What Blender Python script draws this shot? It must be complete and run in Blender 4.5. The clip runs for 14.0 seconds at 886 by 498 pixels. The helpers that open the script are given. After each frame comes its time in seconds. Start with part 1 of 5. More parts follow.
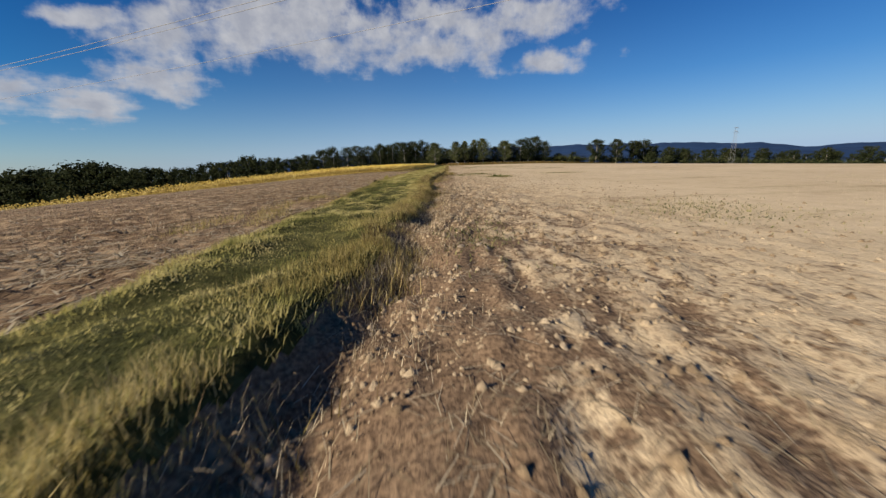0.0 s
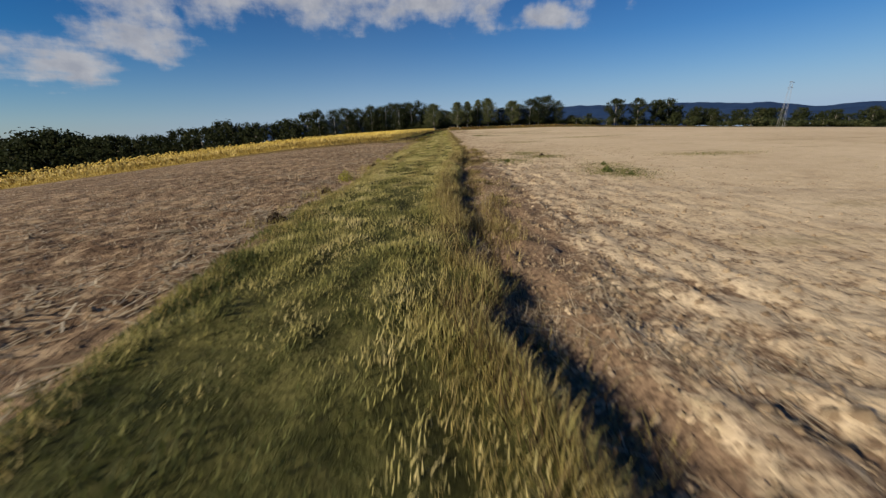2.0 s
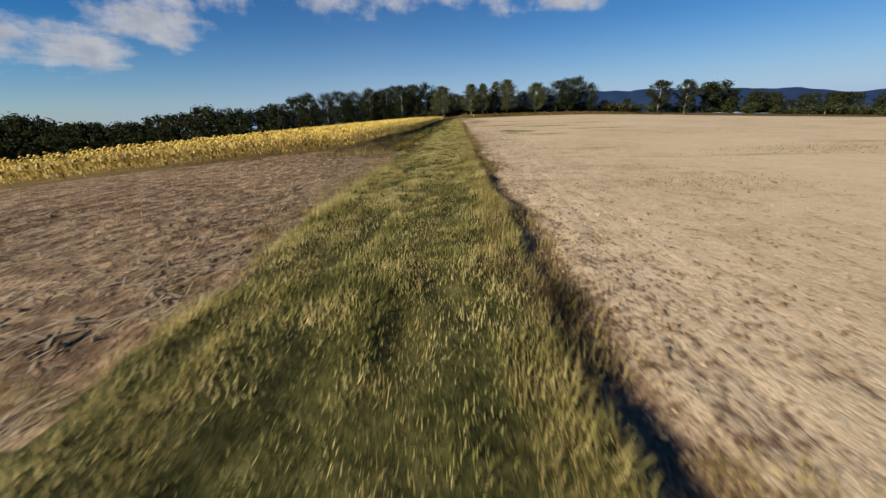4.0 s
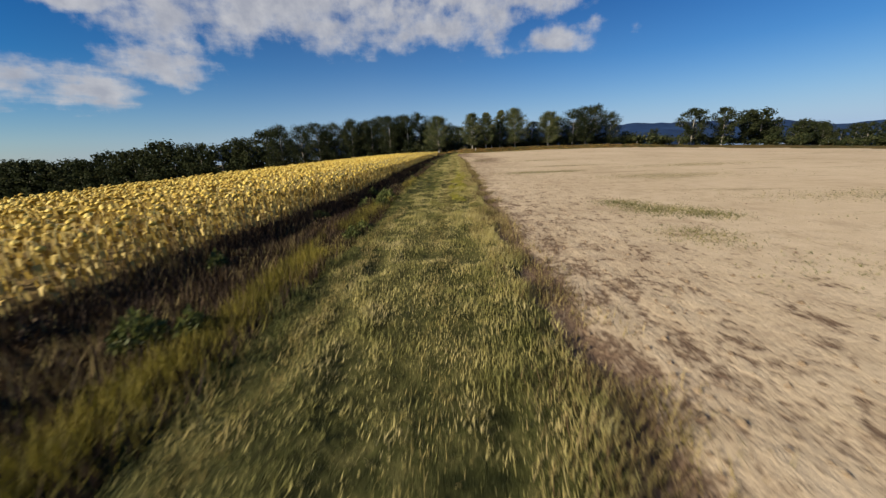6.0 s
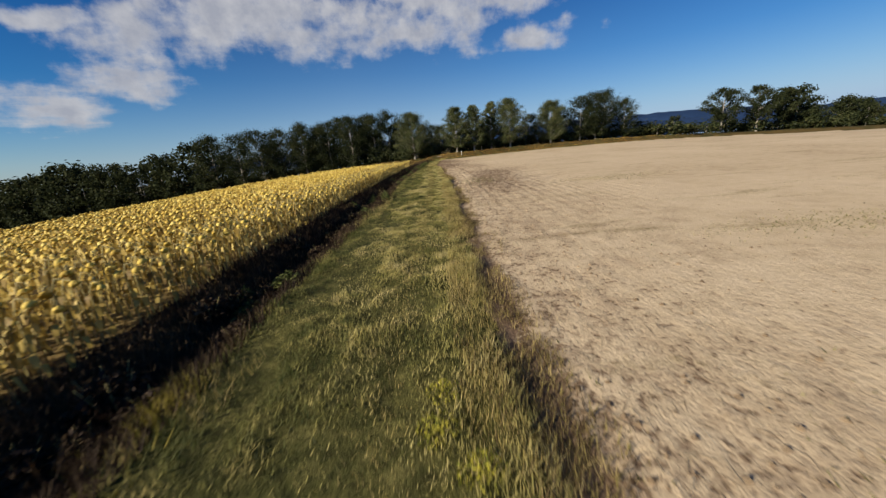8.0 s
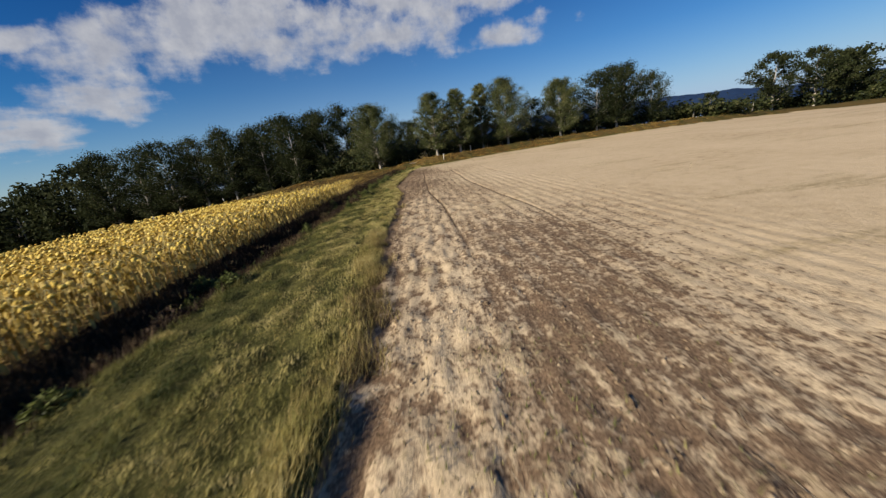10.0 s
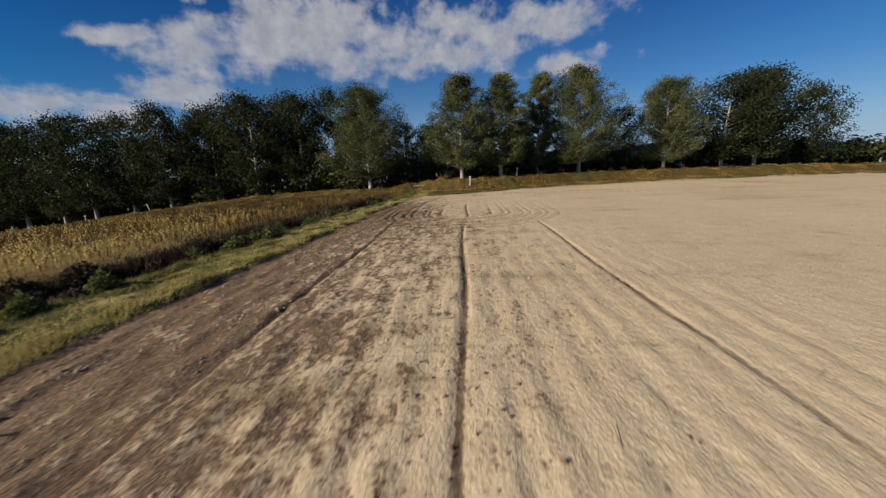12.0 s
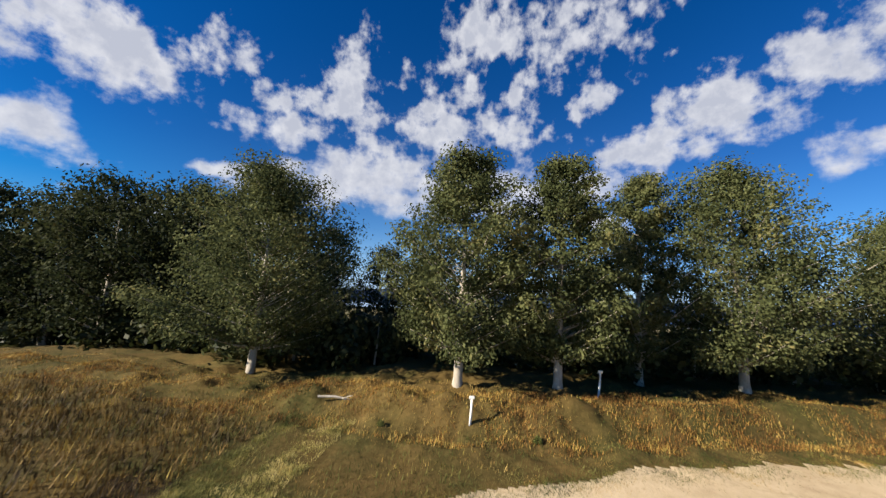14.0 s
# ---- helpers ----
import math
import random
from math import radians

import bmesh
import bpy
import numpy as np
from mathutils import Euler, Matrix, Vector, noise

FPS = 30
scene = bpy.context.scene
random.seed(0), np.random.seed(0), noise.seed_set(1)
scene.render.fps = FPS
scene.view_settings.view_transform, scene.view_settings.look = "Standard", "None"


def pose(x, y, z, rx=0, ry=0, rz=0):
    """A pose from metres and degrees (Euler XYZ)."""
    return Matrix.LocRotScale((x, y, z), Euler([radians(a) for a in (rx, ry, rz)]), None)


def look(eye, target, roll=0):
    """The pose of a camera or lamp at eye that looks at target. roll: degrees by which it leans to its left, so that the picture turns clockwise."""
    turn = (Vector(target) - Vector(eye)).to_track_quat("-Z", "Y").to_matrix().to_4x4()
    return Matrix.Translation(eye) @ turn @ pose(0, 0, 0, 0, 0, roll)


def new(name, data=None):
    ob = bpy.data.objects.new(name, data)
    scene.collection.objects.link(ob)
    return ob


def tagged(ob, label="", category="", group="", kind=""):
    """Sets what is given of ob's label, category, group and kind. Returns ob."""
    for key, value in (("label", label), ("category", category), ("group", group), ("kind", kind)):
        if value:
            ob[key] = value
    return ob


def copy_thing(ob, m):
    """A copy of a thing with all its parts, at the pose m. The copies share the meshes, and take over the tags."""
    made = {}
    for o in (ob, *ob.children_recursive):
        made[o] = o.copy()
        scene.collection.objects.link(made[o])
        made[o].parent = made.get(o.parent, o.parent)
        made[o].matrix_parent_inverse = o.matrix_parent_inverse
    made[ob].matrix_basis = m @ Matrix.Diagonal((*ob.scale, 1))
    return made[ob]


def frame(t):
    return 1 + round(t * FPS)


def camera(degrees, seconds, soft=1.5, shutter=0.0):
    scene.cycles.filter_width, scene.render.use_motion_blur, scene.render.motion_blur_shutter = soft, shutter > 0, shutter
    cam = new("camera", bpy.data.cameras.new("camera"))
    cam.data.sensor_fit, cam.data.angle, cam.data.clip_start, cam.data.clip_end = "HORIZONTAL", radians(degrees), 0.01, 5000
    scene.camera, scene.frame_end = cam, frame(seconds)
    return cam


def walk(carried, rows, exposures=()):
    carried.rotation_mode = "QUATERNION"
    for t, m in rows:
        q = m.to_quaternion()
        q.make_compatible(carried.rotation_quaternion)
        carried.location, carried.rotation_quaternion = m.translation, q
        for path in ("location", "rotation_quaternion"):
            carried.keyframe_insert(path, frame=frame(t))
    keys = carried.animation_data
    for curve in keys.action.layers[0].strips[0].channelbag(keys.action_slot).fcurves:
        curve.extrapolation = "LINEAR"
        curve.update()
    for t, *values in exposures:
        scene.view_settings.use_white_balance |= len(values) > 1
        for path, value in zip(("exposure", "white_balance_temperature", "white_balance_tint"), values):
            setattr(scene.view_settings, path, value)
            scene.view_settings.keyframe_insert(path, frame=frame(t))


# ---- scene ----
LENS = 103.32
PATH = [
    (0, (0.783, -174.269, 1.055), (0.741, -172.326, 0.581), -1.59),
    (0.5, (0.485, -170.935, 1.069), (0.442, -168.989, 0.608), -2.00),
    (1, (0.331, -167.354, 1.066), (0.307, -165.405, 0.616), -2.57),
    (1.5, (-0.444, -163.210, 1.241), (-0.464, -161.262, 0.791), -2.49),
    (2, (-0.718, -158.394, 1.487), (-0.753, -156.505, 0.829), -2.09),
    (2.5, (-0.811, -153.190, 1.780), (-0.872, -151.330, 1.049), -1.29),
    (3, (-0.343, -147.450, 1.922), (-0.428, -145.601, 1.163), -1.39),
    (5.5, (-1.323, -116.499, 1.642), (-1.402, -114.590, 1.052), -2.33),
    (6, (-0.956, -109.863, 2.009), (-1.035, -107.944, 1.449), -2.26),
    (6.5, (-0.815, -103.309, 2.429), (-0.915, -101.392, 1.868), -1.74),
    (7, (-0.949, -97.102, 2.496), (-1.043, -95.183, 1.940), -1.76),
    (7.5, (-0.782, -91.256, 2.373), (-0.835, -89.334, 1.821), -3.40),
    (10, (1.587, -62.323, 2.497), (1.630, -60.403, 1.940), -8.74),
    (10.5, (2.558, -55.983, 2.407), (2.556, -54.061, 1.854), -7.42),
    (11, (3.347, -49.825, 2.231), (3.299, -47.903, 1.681), -5.50),
    (11.5, (3.841, -43.953, 2.182), (3.761, -42.026, 1.654), -4.24),
    (12, (4.644, -38.356, 2.107), (4.516, -36.410, 1.664), -2.44),
    (12.5, (5.441, -32.603, 2.147), (5.252, -30.639, 1.817), -0.48),
    (13, (5.800, -27.086, 2.374), (5.571, -25.106, 2.204), 1.28),
    (13.5, (5.841, -21.261, 3.148), (5.576, -19.280, 3.210), 2.41),
    (14, (5.907, -15.981, 4.318), (5.595, -14.029, 4.618), 4.00),
]
cam = camera(LENS, 14.0, soft=1.4, shutter=0.1)
walk(cam, [(t, look(eye, target, roll)) for t, eye, target, roll in PATH], exposures=[(0.0, 0.66), (0.5, 0.52), (1.5, 0.43), (2.2, 0.5), (3.0, 0.6), (5.5, 0.67), (10.0, 0.65), (11.2, 0.58), (12.2, 0.42), (12.7, 0.5), (13.3, 0.7), (14.0, 1.25)])


# ---- world and sun ----
SUN_AZ, SUN_EL = radians(-122), radians(25)      # azimuth from +y towards +x


def build_world():
    w = bpy.data.worlds.new("sky")
    scene.world = w
    w.use_nodes = True
    nt = w.node_tree
    nt.nodes.clear()

    def node(kind, **kw):
        n = nt.nodes.new(kind)
        for k, v in kw.items():
            if k in n.inputs:
                n.inputs[k].default_value = v
        return n

    def link(a, b):
        nt.links.new(a, b)

    def maths(op, a, b=None, c=None, clamp=False):
        n = nt.nodes.new("ShaderNodeMath")
        n.operation = op
        n.use_clamp = clamp
        for i, v in enumerate((a, b, c)):
            if v is None:
                continue
            if isinstance(v, (int, float)):
                n.inputs[i].default_value = v
            else:
                link(v, n.inputs[i])
        return n.outputs[0]

    tc = node("ShaderNodeTexCoord")
    sky = nt.nodes.new("ShaderNodeTexSky")
    sky.sky_type = "NISHITA"
    sky.sun_disc = False
    sky.sun_elevation = SUN_EL
    sky.sun_rotation = SUN_AZ
    sky.air_density = 1.0
    sky.dust_density = 0.1
    sky.ozone_density = 3.0
    hue = node("ShaderNodeHueSaturation")
    hue.inputs["Saturation"].default_value = 1.4
    hue.inputs["Value"].default_value = 0.84
    cool = node("ShaderNodeMixRGB")
    cool.blend_type = "MULTIPLY"
    cool.inputs[0].default_value = 1.0
    cool.inputs[2].default_value = (0.82, 0.95, 1.15, 1)
    link(sky.outputs[0], cool.inputs[1])
    link(cool.outputs[0], hue.inputs["Color"])
    link(tc.outputs["Generated"], (sep := node("ShaderNodeSeparateXYZ")).inputs[0])
    x, y, z = sep.outputs
    az = maths("MULTIPLY", maths("ARCTAN2", x, y), 180 / math.pi)
    el = maths("MULTIPLY", maths("ARCSINE", z), 180 / math.pi)
    # deeper blue overhead, pale haze at the horizon
    deep = node("ShaderNodeMapRange")
    link(el, deep.inputs[0])
    for i, v in ((1, 5.0), (2, 20.0), (3, 0.0), (4, 0.62)):
        deep.inputs[i].default_value = v
    zenith = node("ShaderNodeMixRGB")
    zenith.blend_type = "MULTIPLY"
    link(deep.outputs[0], zenith.inputs[0])
    link(hue.outputs[0], zenith.inputs[1])
    zenith.inputs[2].default_value = (0.45, 0.62, 0.86, 1)
    haze = node("ShaderNodeMixRGB")
    side = node("ShaderNodeMapRange")
    link(az, side.inputs[0])
    for i, v in ((1, -62.0), (2, -12.0), (3, 0.2), (4, 1.0)):
        side.inputs[i].default_value = v
    link(maths("MULTIPLY", side.outputs[0], maths("EXPONENT", maths("MULTIPLY", maths("MAXIMUM", el, 0.0), -0.14))), haze.inputs[0])
    link(zenith.outputs[0], haze.inputs[1])
    haze.inputs[2].default_value = (4.3, 5.9, 8.4, 1)

    flat = node("ShaderNodeCombineXYZ")
    zc = maths("MAXIMUM", maths("ADD", z, 0.06), 0.03)
    link(maths("DIVIDE", x, zc), flat.inputs[0])
    link(maths("DIVIDE", y, zc), flat.inputs[1])
    angle = node("ShaderNodeCombineXYZ")
    link(az, angle.inputs[0])
    link(el, angle.inputs[1])
    # cloud banks: azimuth, elevation, half width, half height in degrees
    banks = ((-47, 8.2, 6, 2.0), (-37.4, 10.7, 5, 1.7), (-37.3, 14.6, 3.6, 3.4), (-40.9, 16.3, 4, 1.0), (-28.1, 16.9, 6.5, 3), (-15.3, 17.4, 10, 3.8), (0.1, 17.8, 9.4, 3.6),
             (11.4, 19.6, 7.8, 2), (14.8, 13.8, 5.6, 1.5), (-58, 26, 7, 4), (-43, 30.3, 3.6, 3), (-36.9, 23.4, 6, 2.2), (-26.3, 33.9, 3.8, 4.5), (-23.4, 20, 6, 4),
             (-9.2, 29, 7, 7), (-5.5, 40.4, 6.6, 3.6), (12.5, 39.2, 9.4, 4.2), (4.4, 32.3, 3.6, 2.6), (22, 23.8, 8, 2.2), (32.1, 27.1, 6.5, 3), (41, 29, 7, 3.6), (42, 19.6, 4, 1.8), (-61, 15, 4, 3), (-44, 33, 2.6, 2), (-38.3, 27.2, 2.4, 2.2), (-26.6, 29.3, 2.8, 2.4), (-31.8, 28.2, 2.6, 2), (1.3, 27.3, 4.4, 2),
             (14.3, 30.7, 2.8, 2), (30.3, 28.5, 5.4, 2.2), (28.9, 24.2, 5.4, 2.4), (-18.1, 21.5, 5.5, 3.2), (-9.4, 32.3, 5.5, 4.2))
    cover = None
    warp = node("ShaderNodeTexNoise", Scale=0.11, Detail=6.0, Roughness=0.6)
    link(angle.outputs[0], warp.inputs["Vector"])
    shift = node("ShaderNodeVectorMath")
    shift.operation = "MULTIPLY_ADD"
    link(warp.outputs["Color"], shift.inputs[0])
    shift.inputs[1].default_value = (9, 5, 0)
    shift.inputs[2].default_value = (-4.5, -2.5, 0)
    bent = node("ShaderNodeVectorMath")
    bent.operation = "ADD"
    link(angle.outputs[0], bent.inputs[0])
    link(shift.outputs[0], bent.inputs[1])
    for a, e, w_, h_ in banks:
        sub = node("ShaderNodeVectorMath")
        sub.operation = "SUBTRACT"
        link(bent.outputs[0], sub.inputs[0])
        sub.inputs[1].default_value = (a, e, 0)
        mul = node("ShaderNodeVectorMath")
        mul.operation = "MULTIPLY"
        link(sub.outputs[0], mul.inputs[0])
        mul.inputs[1].default_value = (0.66 / w_, 0.66 / h_, 0)
        ln = node("ShaderNodeVectorMath")
        ln.operation = "LENGTH"
        link(mul.outputs[0], ln.inputs[0])
        c = maths("SUBTRACT", 1.0, ln.outputs["Value"])
        cover = c if cover is None else maths("MAXIMUM", cover, c)
    cover = maths("MAXIMUM", cover, -0.55)
    big = node("ShaderNodeTexNoise", Scale=1.6, Detail=6.0, Roughness=0.54)
    link(flat.outputs[0], big.inputs["Vector"])
    fine = node("ShaderNodeTexNoise", Scale=0.24, Detail=7.0, Roughness=0.58)
    link(angle.outputs[0], fine.inputs["Vector"])
    n = maths("ADD", maths("MULTIPLY", big.outputs[0], 1.5), maths("MULTIPLY", fine.outputs[0], 2.0))
    patchy = node("ShaderNodeMapRange")               # broken puffs higher up
    link(el, patchy.inputs[0])
    for i, v in ((1, 17.0), (2, 27.0), (3, 0.8), (4, 1.6)):
        patchy.inputs[i].default_value = v
    dens = maths("ADD", maths("MULTIPLY", maths("MINIMUM", cover, 0.6), 0.95), maths("MULTIPLY", maths("SUBTRACT", n, 1.84), patchy.outputs[0]))
    mask = node("ShaderNodeMapRange")
    mask.interpolation_type = "SMOOTHSTEP"
    link(dens, mask.inputs[0])
    mask.inputs[1].default_value, mask.inputs[2].default_value = -0.06, 0.62
    shade = node("ShaderNodeMapRange")
    billow = node("ShaderNodeTexNoise", Scale=0.42, Detail=6.0, Roughness=0.55)
    link(angle.outputs[0], billow.inputs["Vector"])
    link(maths("ADD", maths("MULTIPLY", dens, 0.45), maths("MULTIPLY", billow.outputs[0], 1.2)), shade.inputs[0])
    shade.inputs[1].default_value, shade.inputs[2].default_value = 0.5, 1.05
    tone = node("ShaderNodeMixRGB")
    tone.inputs[1].default_value = (7.0, 7.0, 7.25, 1)
    tone.inputs[2].default_value = (4.5, 4.7, 5.4, 1)
    link(shade.outputs[0], tone.inputs[0])
    mix = node("ShaderNodeMixRGB")
    link(maths("MULTIPLY", mask.outputs[0], 0.93), mix.inputs[0])
    link(haze.outputs[0], mix.inputs[1])
    link(tone.outputs[0], mix.inputs[2])
    bg = node("ShaderNodeBackground", Strength=0.053)
    link(mix.outputs[0], bg.inputs[0])
    out = node("ShaderNodeOutputWorld")
    link(bg.outputs[0], out.inputs[0])


build_world()
sun = new("sun", bpy.data.lights.new("sun", "SUN"))
sun.data.energy, sun.data.angle, sun.data.color = 4.9, radians(0.53), (1.0, 0.88, 0.715)
sun_from = Vector((math.sin(SUN_AZ) * math.cos(SUN_EL), math.cos(SUN_AZ) * math.cos(SUN_EL), math.sin(SUN_EL)))
sun.matrix_world = look(sun_from * 100, (0, 0, 0))


# ---- small tools ----
rng = np.random.default_rng(7)


def lattice(ix, iy, seed):
    h = np.sin(ix * 127.1 + iy * 311.7 + seed * 74.7) * 43758.5453
    return h - np.floor(h)


def vnoise(x, y, seed=0):
    ix, iy = np.floor(x), np.floor(y)
    fx, fy = x - ix, y - iy
    fx, fy = fx * fx * (3 - 2 * fx), fy * fy * (3 - 2 * fy)
    a, b = lattice(ix, iy, seed), lattice(ix + 1, iy, seed)
    c, d = lattice(ix, iy + 1, seed), lattice(ix + 1, iy + 1, seed)
    return (a * (1 - fx) + b * fx) * (1 - fy) + (c * (1 - fx) + d * fx) * fy


def fbm(x, y, octaves=3, seed=0):
    total, amp, norm = 0, 1.0, 0
    for o in range(octaves):
        total = total + amp * vnoise(x * 2 ** o + 17.3 * o, y * 2 ** o - 9.1 * o, seed + o)
        norm += amp
        amp *= 0.5
    return total / norm


def step(a, b, x):
    t = np.clip((x - a) / (b - a), 0, 1)
    return t * t * (3 - 2 * t)


def mesh_np(name, verts, faces, mats, index=None):
    """A mesh from arrays: verts n x 3, faces m x 3 or m x 4."""
    me = bpy.data.meshes.new(name)
    verts, faces = np.asarray(verts, np.float32), np.asarray(faces, np.int32)
    k = faces.shape[1]
    me.vertices.add(len(verts))
    me.vertices.foreach_set("co", verts.ravel())
    me.loops.add(faces.size)
    me.loops.foreach_set("vertex_index", faces.ravel())
    me.polygons.add(len(faces))
    me.polygons.foreach_set("loop_start", np.arange(0, faces.size, k, dtype=np.int32))
    me.polygons.foreach_set("loop_total", np.full(len(faces), k, np.int32))
    for m in mats:
        me.materials.append(m)
    if index is not None:
        me.polygons.foreach_set("material_index", np.asarray(index, np.int32))
    me.update(calc_edges=True)
    return me


def smooth(me):
    me.polygons.foreach_set("use_smooth", np.ones(len(me.polygons), bool))
    return me


def part(name, me, parent, label=""):
    ob = new(name, me)
    ob.parent = parent
    return tagged(ob, label)


# ---- materials ----
def material(name, rough=0.9, spec=0.2):
    m = bpy.data.materials.new(name)
    m.use_nodes = True
    b = m.node_tree.nodes["Principled BSDF"]
    b.inputs["Roughness"].default_value = rough
    b.inputs["Specular IOR Level"].default_value = spec
    return m, m.node_tree, b


def ramp(nt, stops):
    r = nt.nodes.new("ShaderNodeValToRGB")
    e = r.color_ramp.elements
    while len(e) < len(stops):
        e.new(0.5)
    for s, (p, c) in zip(e, stops):
        s.position, s.color = p, (*c, 1)
    return r


def noise_tex(nt, scale, detail=5.0, rough=0.6, stretch=None):
    g = nt.nodes.new("ShaderNodeNewGeometry")
    n = nt.nodes.new("ShaderNodeTexNoise")
    n.inputs["Scale"].default_value, n.inputs["Detail"].default_value, n.inputs["Roughness"].default_value = scale, detail, rough
    if stretch:
        mp = nt.nodes.new("ShaderNodeMapping")
        mp.inputs["Scale"].default_value = stretch
        nt.links.new(g.outputs["Position"], mp.inputs[0])
        nt.links.new(mp.outputs[0], n.inputs["Vector"])
    else:
        nt.links.new(g.outputs["Position"], n.inputs["Vector"])
    return n


def earth(name, fine_stops, wide_stops, fine=9.0, wide=0.35, mixing=0.5, bump=0.5, dist=0.05, stretch=None, wide_stretch=None):
    """Ground: colour from a fine and a wide pattern, with relief."""
    m, nt, b = material(name, 0.95, 0.1)
    n1 = noise_tex(nt, fine, 7.0, 0.65, stretch)
    n2 = noise_tex(nt, wide, 5.0, 0.6, wide_stretch)
    r1, r2 = ramp(nt, fine_stops), ramp(nt, wide_stops)
    nt.links.new(n1.outputs[0], r1.inputs[0])
    nt.links.new(n2.outputs[0], r2.inputs[0])
    mix = nt.nodes.new("ShaderNodeMixRGB")
    mix.inputs[0].default_value = mixing
    nt.links.new(r1.outputs[0], mix.inputs[1])
    nt.links.new(r2.outputs[0], mix.inputs[2])
    nt.links.new(mix.outputs[0], b.inputs["Base Color"])
    n3 = noise_tex(nt, fine * 2.2, 6.0, 0.7, stretch)
    bp = nt.nodes.new("ShaderNodeBump")
    bp.inputs["Strength"].default_value, bp.inputs["Distance"].default_value = bump, dist
    nt.links.new(n3.outputs[0], bp.inputs["Height"])
    nt.links.new(bp.outputs[0], b.inputs["Normal"])
    return m


def leafy(name, stops, rough=0.65, trans=0.0, wide=None, spread_=1.5, spec=0.2, own=1.0):
    """Leaves, blades and straw: each piece takes its own tone from the ramp."""
    m, nt, b = material(name, rough, spec)
    g = nt.nodes.new("ShaderNodeNewGeometry")
    r = ramp(nt, stops)
    src = g.outputs["Random Per Island"]
    if own < 1.0:
        calm = nt.nodes.new("ShaderNodeMath")
        calm.operation = "MULTIPLY_ADD"
        nt.links.new(src, calm.inputs[0])
        calm.inputs[1].default_value, calm.inputs[2].default_value = own, 0.5 - own / 2
        src = calm.outputs[0]
    if wide:
        n = noise_tex(nt, wide, 3.0)
        ad = nt.nodes.new("ShaderNodeMath")
        ad.operation = "MULTIPLY_ADD"
        nt.links.new(n.outputs[0], ad.inputs[0])
        ad.inputs[1].default_value = spread_
        ad.inputs[2].default_value = -spread_ / 2
        a2 = nt.nodes.new("ShaderNodeMath")
        a2.operation = "ADD"
        a2.use_clamp = True
        nt.links.new(ad.outputs[0], a2.inputs[0])
        nt.links.new(src, a2.inputs[1])
        src = a2.outputs[0]
    nt.links.new(src, r.inputs[0])
    nt.links.new(r.outputs[0], b.inputs["Base Color"])
    if trans:
        t = nt.nodes.new("ShaderNodeBsdfTranslucent")
        nt.links.new(r.outputs[0], t.inputs[0])
        mx = nt.nodes.new("ShaderNodeMixShader")
        mx.inputs[0].default_value = trans
        out = nt.nodes["Material Output"]
        nt.links.new(b.outputs[0], mx.inputs[1])
        nt.links.new(t.outputs[0], mx.inputs[2])
        nt.links.new(mx.outputs[0], out.inputs[0])
    return m


TURN = (4.75, -21.3)                               # where a tractor turned on the headland
RINGS = (1.25, 1.8, 2.05, 2.66, 3.04, 3.55, 3.82, 4.25)
# furrows: place across, begin, full from, end, full until, slant from y = -17
LINES = ((2.4, -58, -48, -22, -24.5, 0), (5.3, -58, -48, -24, -26, 0), (7.5, -40, -33, -24, -26, 0), (5.5, -22.9, -22.4, -17, -17.4, 0),
         (1.85, -26, -22, -10, -11.5, 0.16), (3.7, -25, -20.5, -13, -17.5, 0.38), (2.9, -25, -21, -15.5, -19, 0.3), (0.8, -25, -21, -12, -15, 0.13))


